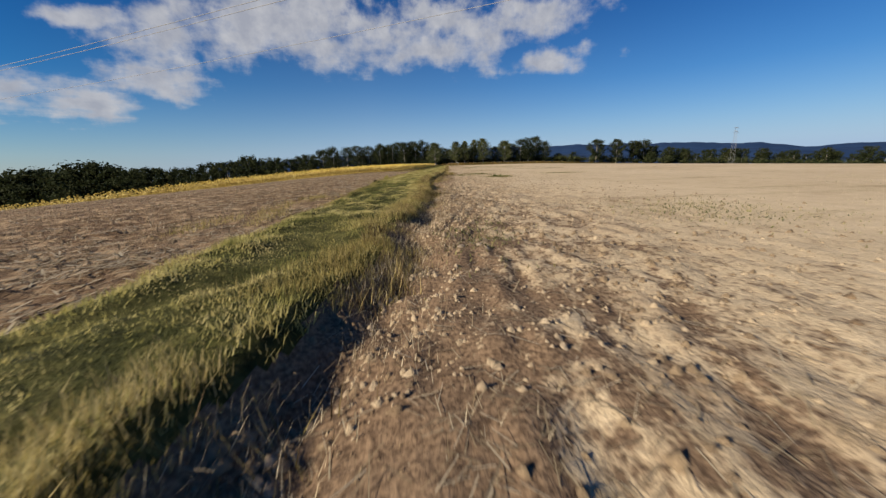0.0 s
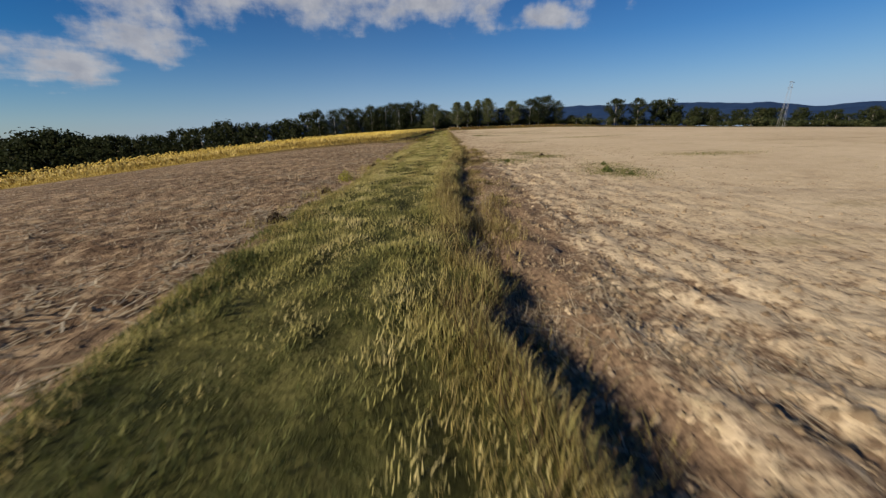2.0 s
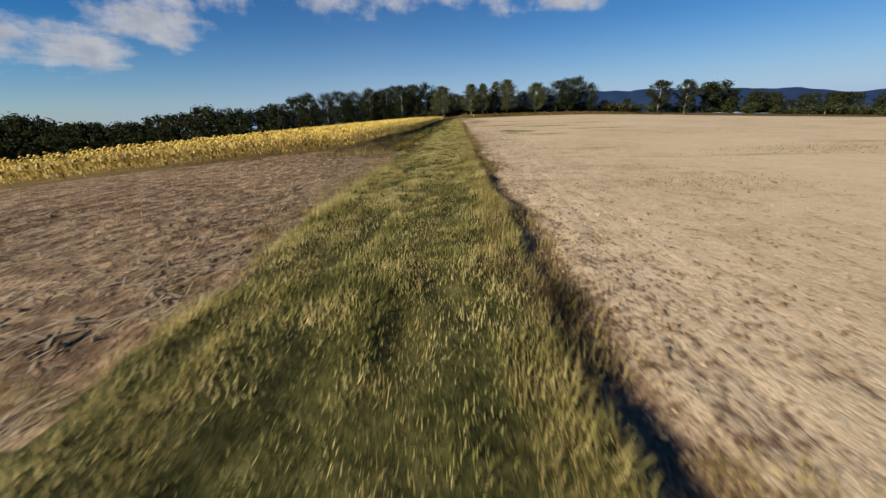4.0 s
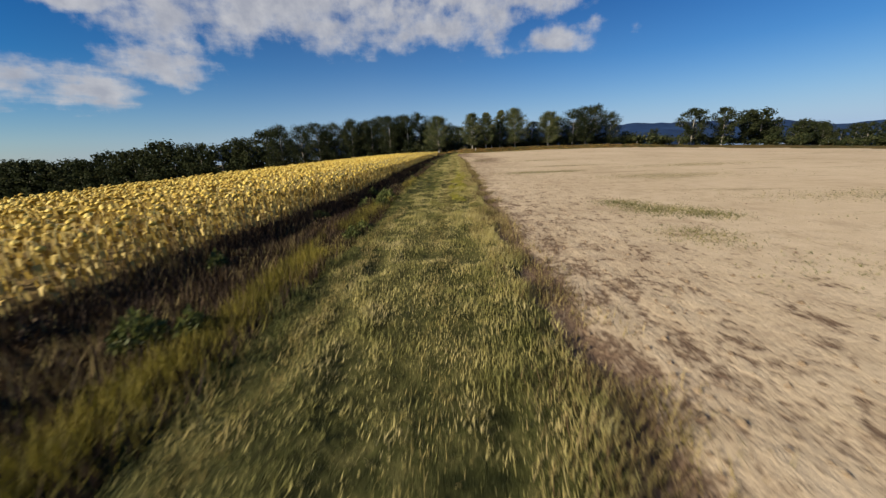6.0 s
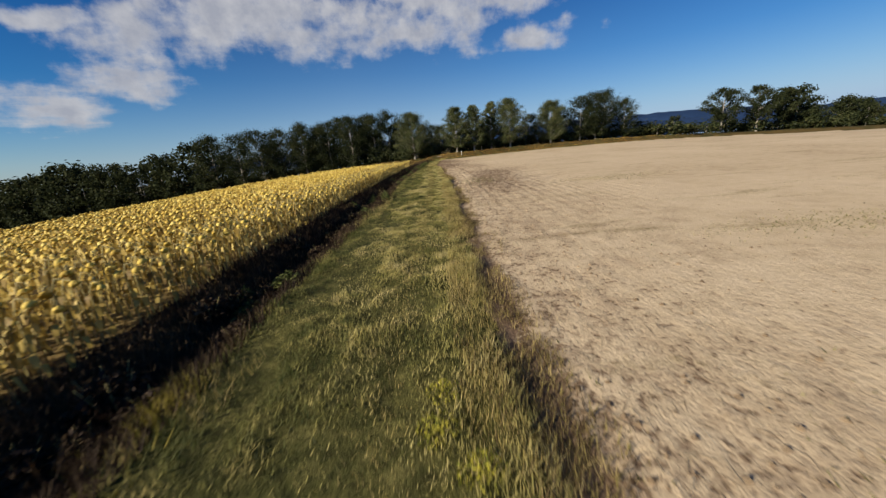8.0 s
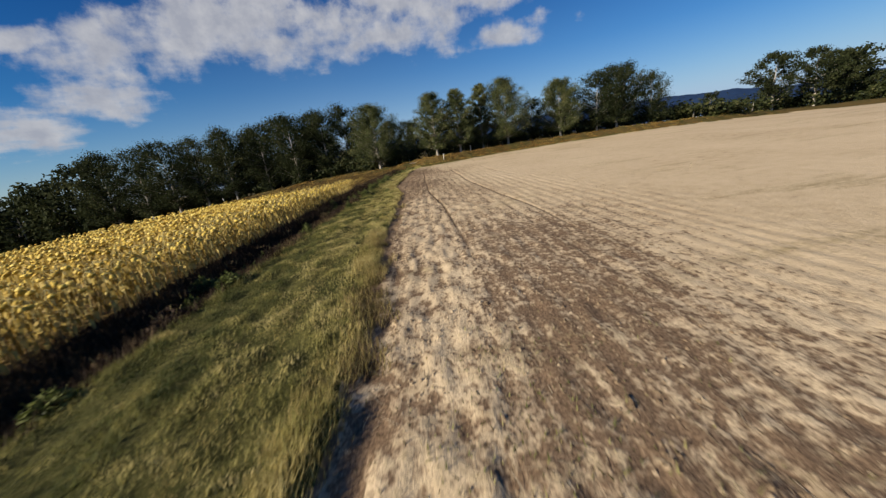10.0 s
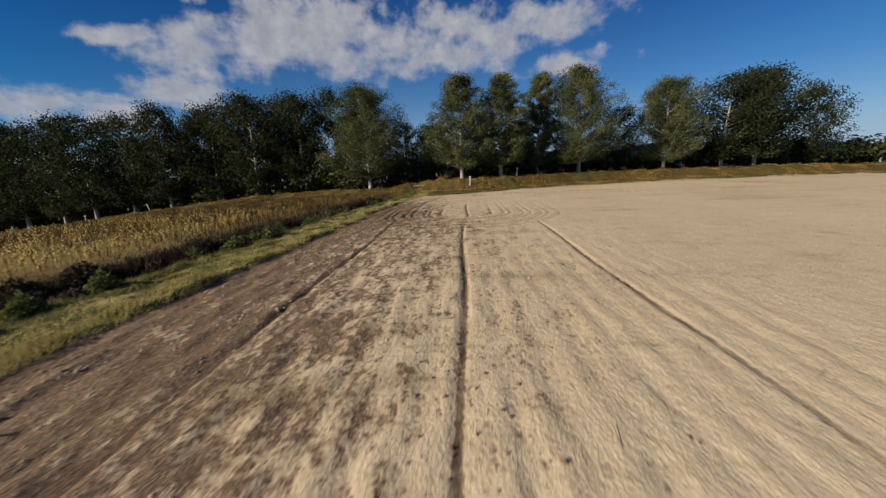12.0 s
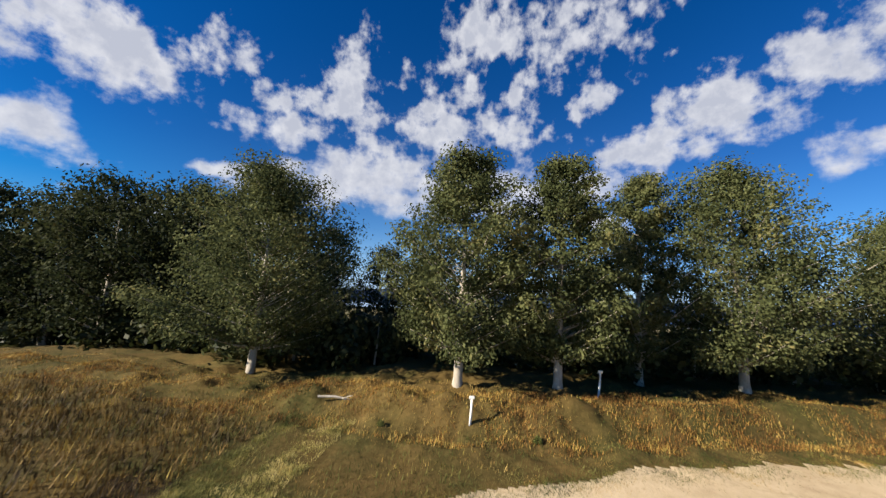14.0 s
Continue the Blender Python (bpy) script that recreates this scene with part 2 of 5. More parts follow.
def field_soil():
    """Pale dry soil; darker earth and painted shade between lumps break it, most of all beside the grass."""
    m, nt, b = material("pale_tilled_soil", 0.95, 0.1)
    link = nt.links.new

    def maths(op, a, c=None, d=None, clamp=False):
        n = nt.nodes.new("ShaderNodeMath")
        n.operation, n.use_clamp = op, clamp
        for i, v in enumerate((a, c, d)):
            if isinstance(v, (int, float)):
                n.inputs[i].default_value = v
            elif v is not None:
                link(v, n.inputs[i])
        return n.outputs[0]

    def mix(f, c1, c2):
        n = nt.nodes.new("ShaderNodeMixRGB")
        link(f, n.inputs[0])
        for i, c in ((1, c1), (2, c2)):
            if isinstance(c, tuple):
                n.inputs[i].default_value = (*c, 1)
            else:
                link(c, n.inputs[i])
        return n.outputs[0]

    wide = noise_tex(nt, 0.16, 5.0, 0.6, (1.0, 0.45, 1.0))
    mid = noise_tex(nt, 2.3, 4.0, 0.55, (1.0, 0.85, 1.0))
    streak = noise_tex(nt, 1.0, 5.0, 0.65, (0.13, 0.55, 1.0))
    fine = noise_tex(nt, 10.0, 4.0, 0.55, (1.0, 0.75, 1.0))
    drill = noise_tex(nt, 6.0, 4.0, 0.65, (1.0, 0.1, 1.0))
    speck = noise_tex(nt, 30.0, 4.0, 0.6)
    clump = noise_tex(nt, 2.7, 5.0, 0.7, (1.0, 0.4, 1.0))
    r = ramp(nt, [(0.3, (0.41, 0.31, 0.19)), (0.48, (0.52, 0.41, 0.262)), (0.66, (0.59, 0.475, 0.315))])
    link(maths("ADD", maths("MULTIPLY", wide.outputs[0], 0.55), maths("MULTIPLY", mid.outputs[0], 0.45)), r.inputs[0])
    g = nt.nodes.new("ShaderNodeNewGeometry")
    sp = nt.nodes.new("ShaderNodeSeparateXYZ")
    link(g.outputs["Position"], sp.inputs[0])
    beside = nt.nodes.new("ShaderNodeMapRange")
    link(sp.outputs[0], beside.inputs[0])
    for i, v in ((1, 0.0), (2, 9.0), (3, 0.085), (4, 0.0)):
        beside.inputs[i].default_value = v
    rim = nt.nodes.new("ShaderNodeMapRange")
    link(sp.outputs[0], rim.inputs[0])
    for i, v in ((1, 0.0), (2, 2.0), (3, 0.04), (4, 0.0)):
        rim.inputs[i].default_value = v
    def along(a, b_, axis=1):
        n = nt.nodes.new("ShaderNodeMapRange")
        link(sp.outputs[axis], n.inputs[0])
        for i, v in ((1, a), (2, b_), (3, 0.0), (4, 1.0)):
            n.inputs[i].default_value = v
        return n.outputs[0]

    # freshly broken stretches
    fresh = maths("ADD", maths("MULTIPLY", along(-122, -150), 1.15), maths("MULTIPLY", maths("MULTIPLY", along(-74, -62), along(-20, -27)), 0.55))
    churn = maths("MULTIPLY", maths("ADD", maths("MULTIPLY", beside.outputs[0], 0.4), maths("MULTIPLY", rim.outputs[0], 0.5)), fresh)
    turned = maths("MULTIPLY", maths("MULTIPLY", along(1.4, 2.8, 0), along(8.0, 4.5, 0)), maths("MULTIPLY", along(-69, -62), along(-48, -52.5)))
    crumbs = maths("MULTIPLY", maths("MULTIPLY", along(-54, -44), along(-20, -25)), maths("MULTIPLY", along(9.0, 3.5, 0), along(-1.0, 3.0, 0)))
    # dark earth along the turf edge, with the turf's shadow painted in
    churn = maths("ADD", churn, maths("MULTIPLY", maths("MULTIPLY", along(0.55, 0.15, 0), along(-40, -46)), 0.12))
    churn = maths("ADD", churn, maths("ADD", maths("MULTIPLY", turned, 0.15), maths("MULTIPLY", crumbs, 0.035)))
    verge = maths("MULTIPLY", maths("MULTIPLY", along(-28, -23), along(-9, -13)), along(4.2, 0.8, 0))
    churn = maths("ADD", churn, maths("MULTIPLY", verge, 0.07))
    # torn earth beside the headland
    torn = maths("MULTIPLY", maths("MULTIPLY", along(-45, -36), along(-13, -19)), along(4.6, 1.2, 0))
    churn = maths("ADD", churn, maths("MULTIPLY", torn, 0.075))
    # patches of crumbly earth among the drill rows
    patchy = maths("MULTIPLY", maths("MULTIPLY", along(-92, -80), along(-10, -14)), maths("MULTIPLY", along(9.5, 4.0, 0), along(-1.0, 0.5, 0)))
    crust = maths("MULTIPLY", maths("MULTIPLY", along(-157, -166), along(4.2, 2.0, 0)), 0.95)
    cracked = maths("MULTIPLY", maths("MULTIPLY", along(-122, -114), along(-90, -96)), maths("MULTIPLY", along(8.0, 2.5, 0), 0.6))
    churn = maths("ADD", churn, maths("MULTIPLY", maths("SUBTRACT", clump.outputs[0], 0.47), maths("ADD", crust, cracked)))
    churn = maths("ADD", churn, maths("MULTIPLY", maths("MULTIPLY", along(-124, -116), along(-74, -80)), maths("MULTIPLY", along(0.62, 0.25, 0), 0.14)))
    lump = maths("MULTIPLY", maths("SUBTRACT", clump.outputs[0], 0.48), maths("MULTIPLY", patchy, maths("ADD", maths("MULTIPLY", along(-42, -34), 0.38), 0.2)))
    churn = maths("ADD", churn, lump)
    weedband = maths("MULTIPLY", maths("MULTIPLY", along(-157, -151), along(-133, -139)), along(1.3, 0.5, 0))
    churn = maths("ADD", churn, maths("MULTIPLY", weedband, maths("ADD", maths("MULTIPLY", clump.outputs[0], 0.4), -0.06)))
    # trough beside the turf at the beginning: dark earth, deepened for the turf's shadow
    churn = maths("ADD", churn, maths("MULTIPLY", maths("MULTIPLY", along(1.3, 0.5, 0), along(-162, -169)), 0.3))
    churn = maths("ADD", churn, maths("MULTIPLY", maths("MULTIPLY", along(0.6, 0.1, 0), along(-140, -156)), 0.15))
    tex = maths("ADD", maths("MULTIPLY", mid.outputs[0], 0.26), maths("ADD", maths("ADD", maths("MULTIPLY", fine.outputs[0], 0.5), maths("MULTIPLY", speck.outputs[0], 0.14)), maths("MULTIPLY", maths("SUBTRACT", maths("ADD", wide.outputs[0], drill.outputs[0]), 1.0), maths("ADD", maths("MULTIPLY", maths("MULTIPLY", along(-74, -62), along(-16, -34)), 0.2), 0.1))))
    dark = maths("MULTIPLY", maths("SUBTRACT", maths("ADD", maths("ADD", maths("ADD", beside.outputs[0], rim.outputs[0]), churn), 0.35), tex), 10.0, clamp=True)
    weedy = maths("MULTIPLY", maths("SUBTRACT", maths("ADD", maths("MULTIPLY", streak.outputs[0], 0.75), maths("MULTIPLY", fine.outputs[0], 0.25)), 0.56), 9.0, clamp=True)
    c = mix(maths("MULTIPLY", weedy, 0.75), r.outputs[0], (0.1944, 0.1548, 0.0648))
    blot = noise_tex(nt, 0.75, 5.0, 0.6)
    damp = maths("MULTIPLY", maths("SUBTRACT", maths("ADD", maths("MULTIPLY", blot.outputs[0], 0.7), maths("MULTIPLY", fine.outputs[0], 0.3)), 0.52), 7.0, clamp=True)
    c = mix(maths("MULTIPLY", damp, maths("MULTIPLY", maths("ADD", maths("MULTIPLY", along(11.0, 3.0, 0), 0.25), 0.25), maths("ADD", maths("MULTIPLY", along(-58, -72), 0.75), 0.25))), c, (0.25, 0.17, 0.105))
    # painted shade between the clods: low ground takes the dark earth colour
    hollow_shade = maths("MULTIPLY", maths("SUBTRACT", maths("ADD", maths("MULTIPLY", maths("SUBTRACT", fine.outputs[0], 0.5), 0.12), -0.022), sp.outputs[2]), 60.0, clamp=True)
    hollow_shade = maths("MULTIPLY", hollow_shade, along(8.5, 2.6, 0))
    dark = maths("MAXIMUM", dark, hollow_shade)
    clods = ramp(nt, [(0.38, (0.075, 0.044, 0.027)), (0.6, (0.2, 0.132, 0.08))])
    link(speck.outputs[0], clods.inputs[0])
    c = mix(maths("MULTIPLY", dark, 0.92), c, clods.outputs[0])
    # dark earth laid open in the furrows
    ease = nt.nodes.new("ShaderNodeMapRange")
    ease.interpolation_type = "SMOOTHSTEP"
    link(sp.outputs[1], ease.inputs[0])
    for i, v in ((1, -52.0), (2, -37.0), (3, 0.0), (4, -0.72)):
        ease.inputs[i].default_value = v
    ragged = maths("MULTIPLY", maths("SUBTRACT", fine.outputs[0], 0.5), 0.09)
    open_ = None
    for fx, b0, b1, e1, e0, slant in LINES:
        line = maths("ADD", maths("MULTIPLY", maths("SINE", maths("ADD", maths("MULTIPLY", sp.outputs[1], 0.7), fx)), 0.04), fx)
        if slant:
            line = maths("ADD", line, maths("MULTIPLY", maths("ADD", sp.outputs[1], 17.0), slant))
        elif fx < 6:
            line = maths("ADD", line, ease.outputs[0])
        off = maths("ABSOLUTE", maths("ADD", maths("SUBTRACT", sp.outputs[0], line), ragged))
        core = maths("MULTIPLY", maths("SUBTRACT", 0.052, off), 40.0, clamp=True)
        core = maths("MULTIPLY", maths("MULTIPLY", core, along(b0, b1)), along(e1, e0))
        open_ = core if open_ is None else maths("MAXIMUM", open_, core)
    dx = maths("SUBTRACT", sp.outputs[0], TURN[0])
    dy = maths("MINIMUM", maths("SUBTRACT", sp.outputs[1], TURN[1]), 0.0)
    dist = maths("SQRT", maths("ADD", maths("MULTIPLY", dx, dx), maths("MULTIPLY", dy, dy)))
    treads = maths("MULTIPLY", maths("SUBTRACT", maths("ADD", maths("MULTIPLY", mid.outputs[0], 0.6), maths("MULTIPLY", clump.outputs[0], 0.4)), 0.41), 6.0, clamp=True)
    for rad in RINGS:
        off = maths("ABSOLUTE", maths("ADD", maths("SUBTRACT", dist, maths("ADD", maths("MULTIPLY", maths("SINE", maths("ADD", maths("MULTIPLY", sp.outputs[0], 1.7), rad)), 0.05), rad)), ragged))
        core = maths("MULTIPLY", maths("SUBTRACT", 0.07, off), 22.0, clamp=True)
        core = maths("MULTIPLY", maths("MULTIPLY", core, along(-16, -20.5)), maths("MULTIPLY", treads, maths("ADD", maths("MULTIPLY", along(8.0, 5.0, 0), 0.5), 0.5)))
        open_ = maths("MAXIMUM", open_, core)
    c = mix(maths("MULTIPLY", open_, maths("SUBTRACT", maths("MULTIPLY", mid.outputs[0], 2.0), 0.22), clamp=True), c, (0.072, 0.0454, 0.0288))
    sr = ramp(nt, [(0.35, (0.9, 0.9, 0.9)), (0.65, (1.05, 1.05, 1.05))])
    link(speck.outputs[0], sr.inputs[0])
    mul = nt.nodes.new("ShaderNodeMixRGB")
    mul.blend_type = "MULTIPLY"
    mul.inputs[0].default_value = 1.0
    link(c, mul.inputs[1])
    link(sr.outputs[0], mul.inputs[2])
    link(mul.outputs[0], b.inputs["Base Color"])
    bp = nt.nodes.new("ShaderNodeBump")
    bp.inputs["Strength"].default_value, bp.inputs["Distance"].default_value = 0.45, 0.06
    link(maths("ADD", maths("MULTIPLY", tex, 1.6), maths("MULTIPLY", speck.outputs[0], 0.25)), bp.inputs["Height"])
    link(bp.outputs[0], b.inputs["Normal"])
    return m


M_FIELD = field_soil()
M_CLOD = earth("clod_soil", [(0.35, (0.1368, 0.09, 0.054)), (0.65, (0.3312, 0.2448, 0.1476))], [(0.35, (0.1584, 0.108, 0.0648)), (0.65, (0.3312, 0.252, 0.1548))], 14.0, 0.6)
M_PALECLOD = earth("pale_clod_soil", [(0.35, (0.26, 0.19, 0.115)), (0.65, (0.5, 0.39, 0.255))], [(0.35, (0.32, 0.24, 0.15)), (0.65, (0.5, 0.4, 0.265))], 9.0, 1.6)
# Sod: the darkest stops paint shade between the blades, the palest the lit tops.
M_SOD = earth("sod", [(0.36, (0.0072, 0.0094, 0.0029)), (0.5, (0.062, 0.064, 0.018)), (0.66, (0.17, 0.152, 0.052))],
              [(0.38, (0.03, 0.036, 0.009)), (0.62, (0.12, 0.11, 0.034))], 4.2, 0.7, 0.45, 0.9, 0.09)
M_STUBBLE = earth("brown_stubble_soil", [(0.4, (0.0288, 0.0146, 0.008)), (0.5, (0.16, 0.1, 0.056)), (0.6, (0.45, 0.33, 0.195))],
                  [(0.35, (0.17, 0.105, 0.06)), (0.65, (0.47, 0.34, 0.21))], 3.4, 0.25, 0.35, 1.0, 0.14, (1.0, 0.7, 1.0))
# Verge soil, its brown darkened to carry the sunflowers' shadow.
M_DITCH = earth("shaded_verge_soil", [(0.35, (0.0144, 0.0101, 0.0058)), (0.65, (0.0504, 0.0324, 0.0173))],
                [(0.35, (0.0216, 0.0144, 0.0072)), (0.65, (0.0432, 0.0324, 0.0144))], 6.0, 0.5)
M_LITTER = earth("dry_leaf_litter", [(0.35, (0.07, 0.045, 0.018)), (0.65, (0.3, 0.22, 0.08))], [(0.35, (0.12, 0.08, 0.03)), (0.65, (0.26, 0.19, 0.07))], 7.0, 0.6)
M_BANK = earth("dry_bank_turf", [(0.3, (0.0259, 0.0233, 0.0078)), (0.55, (0.0829, 0.0648, 0.0217)), (0.75, (0.1659, 0.1192, 0.0467))],
               [(0.35, (0.0363, 0.0415, 0.0114)), (0.6, (0.1244, 0.0778, 0.0259))], 5.0, 0.35)
M_FAR = earth("far_land", [(0.35, (0.0864, 0.0864, 0.036)), (0.65, (0.216, 0.1728, 0.0936))], [(0.35, (0.072, 0.0792, 0.0288)), (0.65, (0.252, 0.2016, 0.1152))], 0.5, 0.01, 0.6)
M_GRASS = leafy("grass_blades", [(0.0, (0.12, 0.125, 0.034)), (0.3, (0.32, 0.296, 0.092)), (0.6, (0.52, 0.45, 0.17)), (1.0, (0.64, 0.54, 0.25))], 0.7, 0.45, 1.6, 2.6, own=0.2)
M_GREENGRASS = leafy("green_grass_blades", [(0.0, (0.03, 0.044, 0.011)), (0.35, (0.105, 0.118, 0.034)), (0.7, (0.26, 0.24, 0.074)), (1.0, (0.46, 0.385, 0.145))], 0.7, 0.4, 1.6, 2.6, own=0.22)
M_FIELDWEED = leafy("field_weeds", [(0.0, (0.06, 0.07, 0.02)), (0.5, (0.14, 0.135, 0.045)), (1.0, (0.27, 0.24, 0.1))], 0.7, 0.2, 0.6)
M_RANK = leafy("rank_blades", [(0.0, (0.05, 0.048, 0.008)), (0.5, (0.19, 0.165, 0.024)), (1.0, (0.42, 0.34, 0.065))], 0.7, 0.35, 1.0, 2.0, own=0.5)
M_DRY = leafy("dry_grass_blades", [(0.0, (0.15, 0.128, 0.036)), (0.5, (0.37, 0.295, 0.1)), (1.0, (0.54, 0.44, 0.215))], 0.7, 0.45, 0.5, own=0.55)
M_STRAW = leafy("straw", [(0.0, (0.1584, 0.1152, 0.0648)), (0.5, (0.324, 0.2592, 0.1584)), (1.0, (0.4896, 0.4176, 0.288))], 0.6, 0.1)
M_WEED = leafy("withered_weeds", [(0.0, (0.012, 0.008, 0.006)), (0.4, (0.036, 0.022, 0.014)), (0.75, (0.07, 0.048, 0.024)), (1.0, (0.17, 0.115, 0.06))], 0.8, 0.2, 0.5, own=0.6)
M_BANKGRASS = leafy("bank_grass", [(0.0, (0.018, 0.032, 0.007)), (0.35, (0.06, 0.082, 0.017)), (0.6, (0.2, 0.17, 0.042)), (0.8, (0.31, 0.185, 0.05)), (1.0, (0.42, 0.3, 0.1))], 0.75, 0.2, 0.6, 3.6, own=0.4)
M_FOOT = leafy("foot_grass", [(0.0, (0.03, 0.042, 0.01)), (0.5, (0.1, 0.11, 0.028)), (1.0, (0.26, 0.23, 0.07))], 0.75, 0.25, 0.6, 2.0, own=0.5)
M_LEAF = leafy("tree_leaves", [(0.0, (0.012, 0.018, 0.0075)), (0.5, (0.03, 0.038, 0.016)), (0.85, (0.05, 0.057, 0.023)), (1.0, (0.075, 0.068, 0.027))], 0.75, 0.3, 0.25, 1.8, 0.05, own=0.4)
# Bank trees: yellower leaves, also lightened for sunlight compared with the wood.
M_LITLEAF = leafy("lit_bank_leaves", [(0.0, (0.028, 0.038, 0.016)), (0.5, (0.086, 0.1, 0.041)), (0.85, (0.15, 0.16, 0.067)), (1.0, (0.19, 0.168, 0.068))], 0.75, 0.35, 0.5, 2.2, 0.04, own=0.45)
M_ROUGH = leafy("rough_weeds", [(0.0, (0.018, 0.012, 0.006)), (0.4, (0.062, 0.042, 0.014)), (0.65, (0.15, 0.092, 0.026)), (0.85, (0.25, 0.165, 0.042)), (1.0, (0.4, 0.3, 0.08))], 0.7, 0.2, 0.7, 2.2, own=0.6)
M_RUST = leafy("rusty_weeds", [(0.0, (0.06, 0.03, 0.009)), (0.35, (0.19, 0.092, 0.025)), (0.65, (0.34, 0.18, 0.045)), (0.85, (0.26, 0.21, 0.05)), (1.0, (0.5, 0.35, 0.1))], 0.75, 0.25, 0.5, 2.4)
M_EDGE = leafy("edge_weeds", [(0.0, (0.045, 0.03, 0.014)), (0.35, (0.15, 0.1, 0.045)), (0.65, (0.24, 0.2, 0.06)), (1.0, (0.44, 0.34, 0.15))], 0.75, 0.25, 0.6, 2.0)
M_SHRUB = leafy("shrub_leaves", [(0.0, (0.0144, 0.0216, 0.0072)), (0.6, (0.036, 0.0468, 0.0144)), (1.0, (0.072, 0.072, 0.0252))], 0.6, 0.25, 0.4)
M_GREEN = leafy("fresh_leaves", [(0.0, (0.026, 0.04, 0.01)), (1.0, (0.15, 0.17, 0.045))], 0.6, 0.3)
M_SUNLEAF = leafy("sunflower_leaves", [(0.0, (0.2, 0.13, 0.03)), (0.5, (0.48, 0.35, 0.085)), (1.0, (0.68, 0.54, 0.19))], 0.6, 0.35, 0.4)
M_STALK = leafy("sunflower_stalks", [(0.0, (0.1584, 0.1368, 0.0432)), (1.0, (0.36, 0.3024, 0.1296))], 0.6)
M_HEAD = leafy("sunflower_heads", [(0.0, (0.38, 0.25, 0.04)), (0.5, (0.58, 0.42, 0.075)), (1.0, (0.7, 0.56, 0.16))], 0.7)
M_YELLOW = leafy("yellow_blossom", [(0.0, (0.11, 0.13, 0.02)), (0.5, (0.33, 0.31, 0.04)), (1.0, (0.52, 0.46, 0.07))], 0.6, 0.35)
M_BARK = earth("pale_bark", [(0.3, (0.16, 0.14, 0.105)), (0.6, (0.42, 0.39, 0.335)), (0.8, (0.55, 0.52, 0.46))], [(0.3, (0.26, 0.225, 0.175)), (0.7, (0.48, 0.445, 0.385))], 7.0, 1.2, 0.5, 0.6, 0.03, (1, 1, 0.4))
M_STONE = earth("pale_stone", [(0.35, (0.1872, 0.144, 0.1008)), (0.65, (0.3744, 0.3024, 0.216))], [(0.35, (0.252, 0.2016, 0.144)), (0.65, (0.396, 0.324, 0.2376))], 24.0, 4.0)
M_PAINT = earth("white_paint", [(0.3, (0.62, 0.61, 0.57)), (0.7, (0.8, 0.79, 0.75))], [(0.3, (0.7, 0.69, 0.65)), (0.7, (0.8, 0.79, 0.76))], 12.0, 2.0, 0.5, 0.2, 0.005)
M_STEEL = earth("galvanised_steel", [(0.3, (0.216, 0.2232, 0.2304)), (0.7, (0.36, 0.3672, 0.3744))], [(0.3, (0.252, 0.2592, 0.2664)), (0.7, (0.324, 0.3312, 0.3384))], 5.0, 0.5, 0.5, 0.1, 0.01)
# Blue haze of the distance is mixed into the hills' base colour.
M_HILL = earth("hazed_hills", [(0.35, (0.009, 0.024, 0.066)), (0.65, (0.018, 0.042, 0.1))], [(0.35, (0.01, 0.026, 0.07)), (0.65, (0.02, 0.045, 0.105))], 0.02, 0.004, 0.5, 0.3, 4.0)


# ---- the ground ----
FRONT = -113.0                                    # where the sunflowers begin


def edge_right(y):
    """Where the grass strip meets the pale field."""
    return np.interp(y, [-180, -173, -170, -165, -161, -157, -152, -148.5, -146, -143.5, -141, -138, -130, -118, -90, -60, -52, -40, -35, -31, -28, -25, -21, -18, -15, -12, -9], [-0.42, -0.3, -0.1, 0.05, 0.05, -0.3, -0.5, -0.5, -0.38, -0.25, 0.0, 0.2, 0.2, 0.05, 0.0, 0.3, 0.05, 0.0, -0.72, -0.65, -0.5, -0.25, -0.3, -0.05, 0.2, 0.5, 1.4]) + 0.26 * (vnoise(y * 0.8, y * 0 + 3.3, 5) - 0.5) + (0.15 + 0.2 * step(-140, -155, y)) * (vnoise(y * 2.7, y * 0 + 1.3, 8) - 0.5)


def edge_left(y):
    return np.interp(y, [-52, -45, -34, -28, -22, -17, -13, -9], [-3.45, -3.05, -2.75, -2.45, -2.2, -1.7, -1.35, -0.7]) + 0.4 * (vnoise(y * 0.25, y * 0 + 7.7, 6) - 0.5) + 1.1 * step(-150, -172, y) - 0.25 * np.exp(-((y + 82) / 14) ** 2)


def sun_edge(y):
    """Where the sunflowers begin."""
    return np.interp(y, [-60, -40, -30, -20, -12], [-5.5, -5.0, -4.4, -3.6, -2.6]) - 1.5 * step(-88, -112, y)


def sun_front(x):
    return FRONT + 0.8 * np.clip(x + 7, -30, 0)


def bank_line(x):
    """The brow of the bank in front of the trees."""
    return np.interp(x, [-350, -120, -70, -35, -15, -5.5, 4.5, 8.6, 18, 30, 45, 80, 200, 320], [44, 20, 8, 1.5, -0.5, -1.8, -2.6, -1.7, 1.6, 4.0, 6.5, 12, 6, -30])


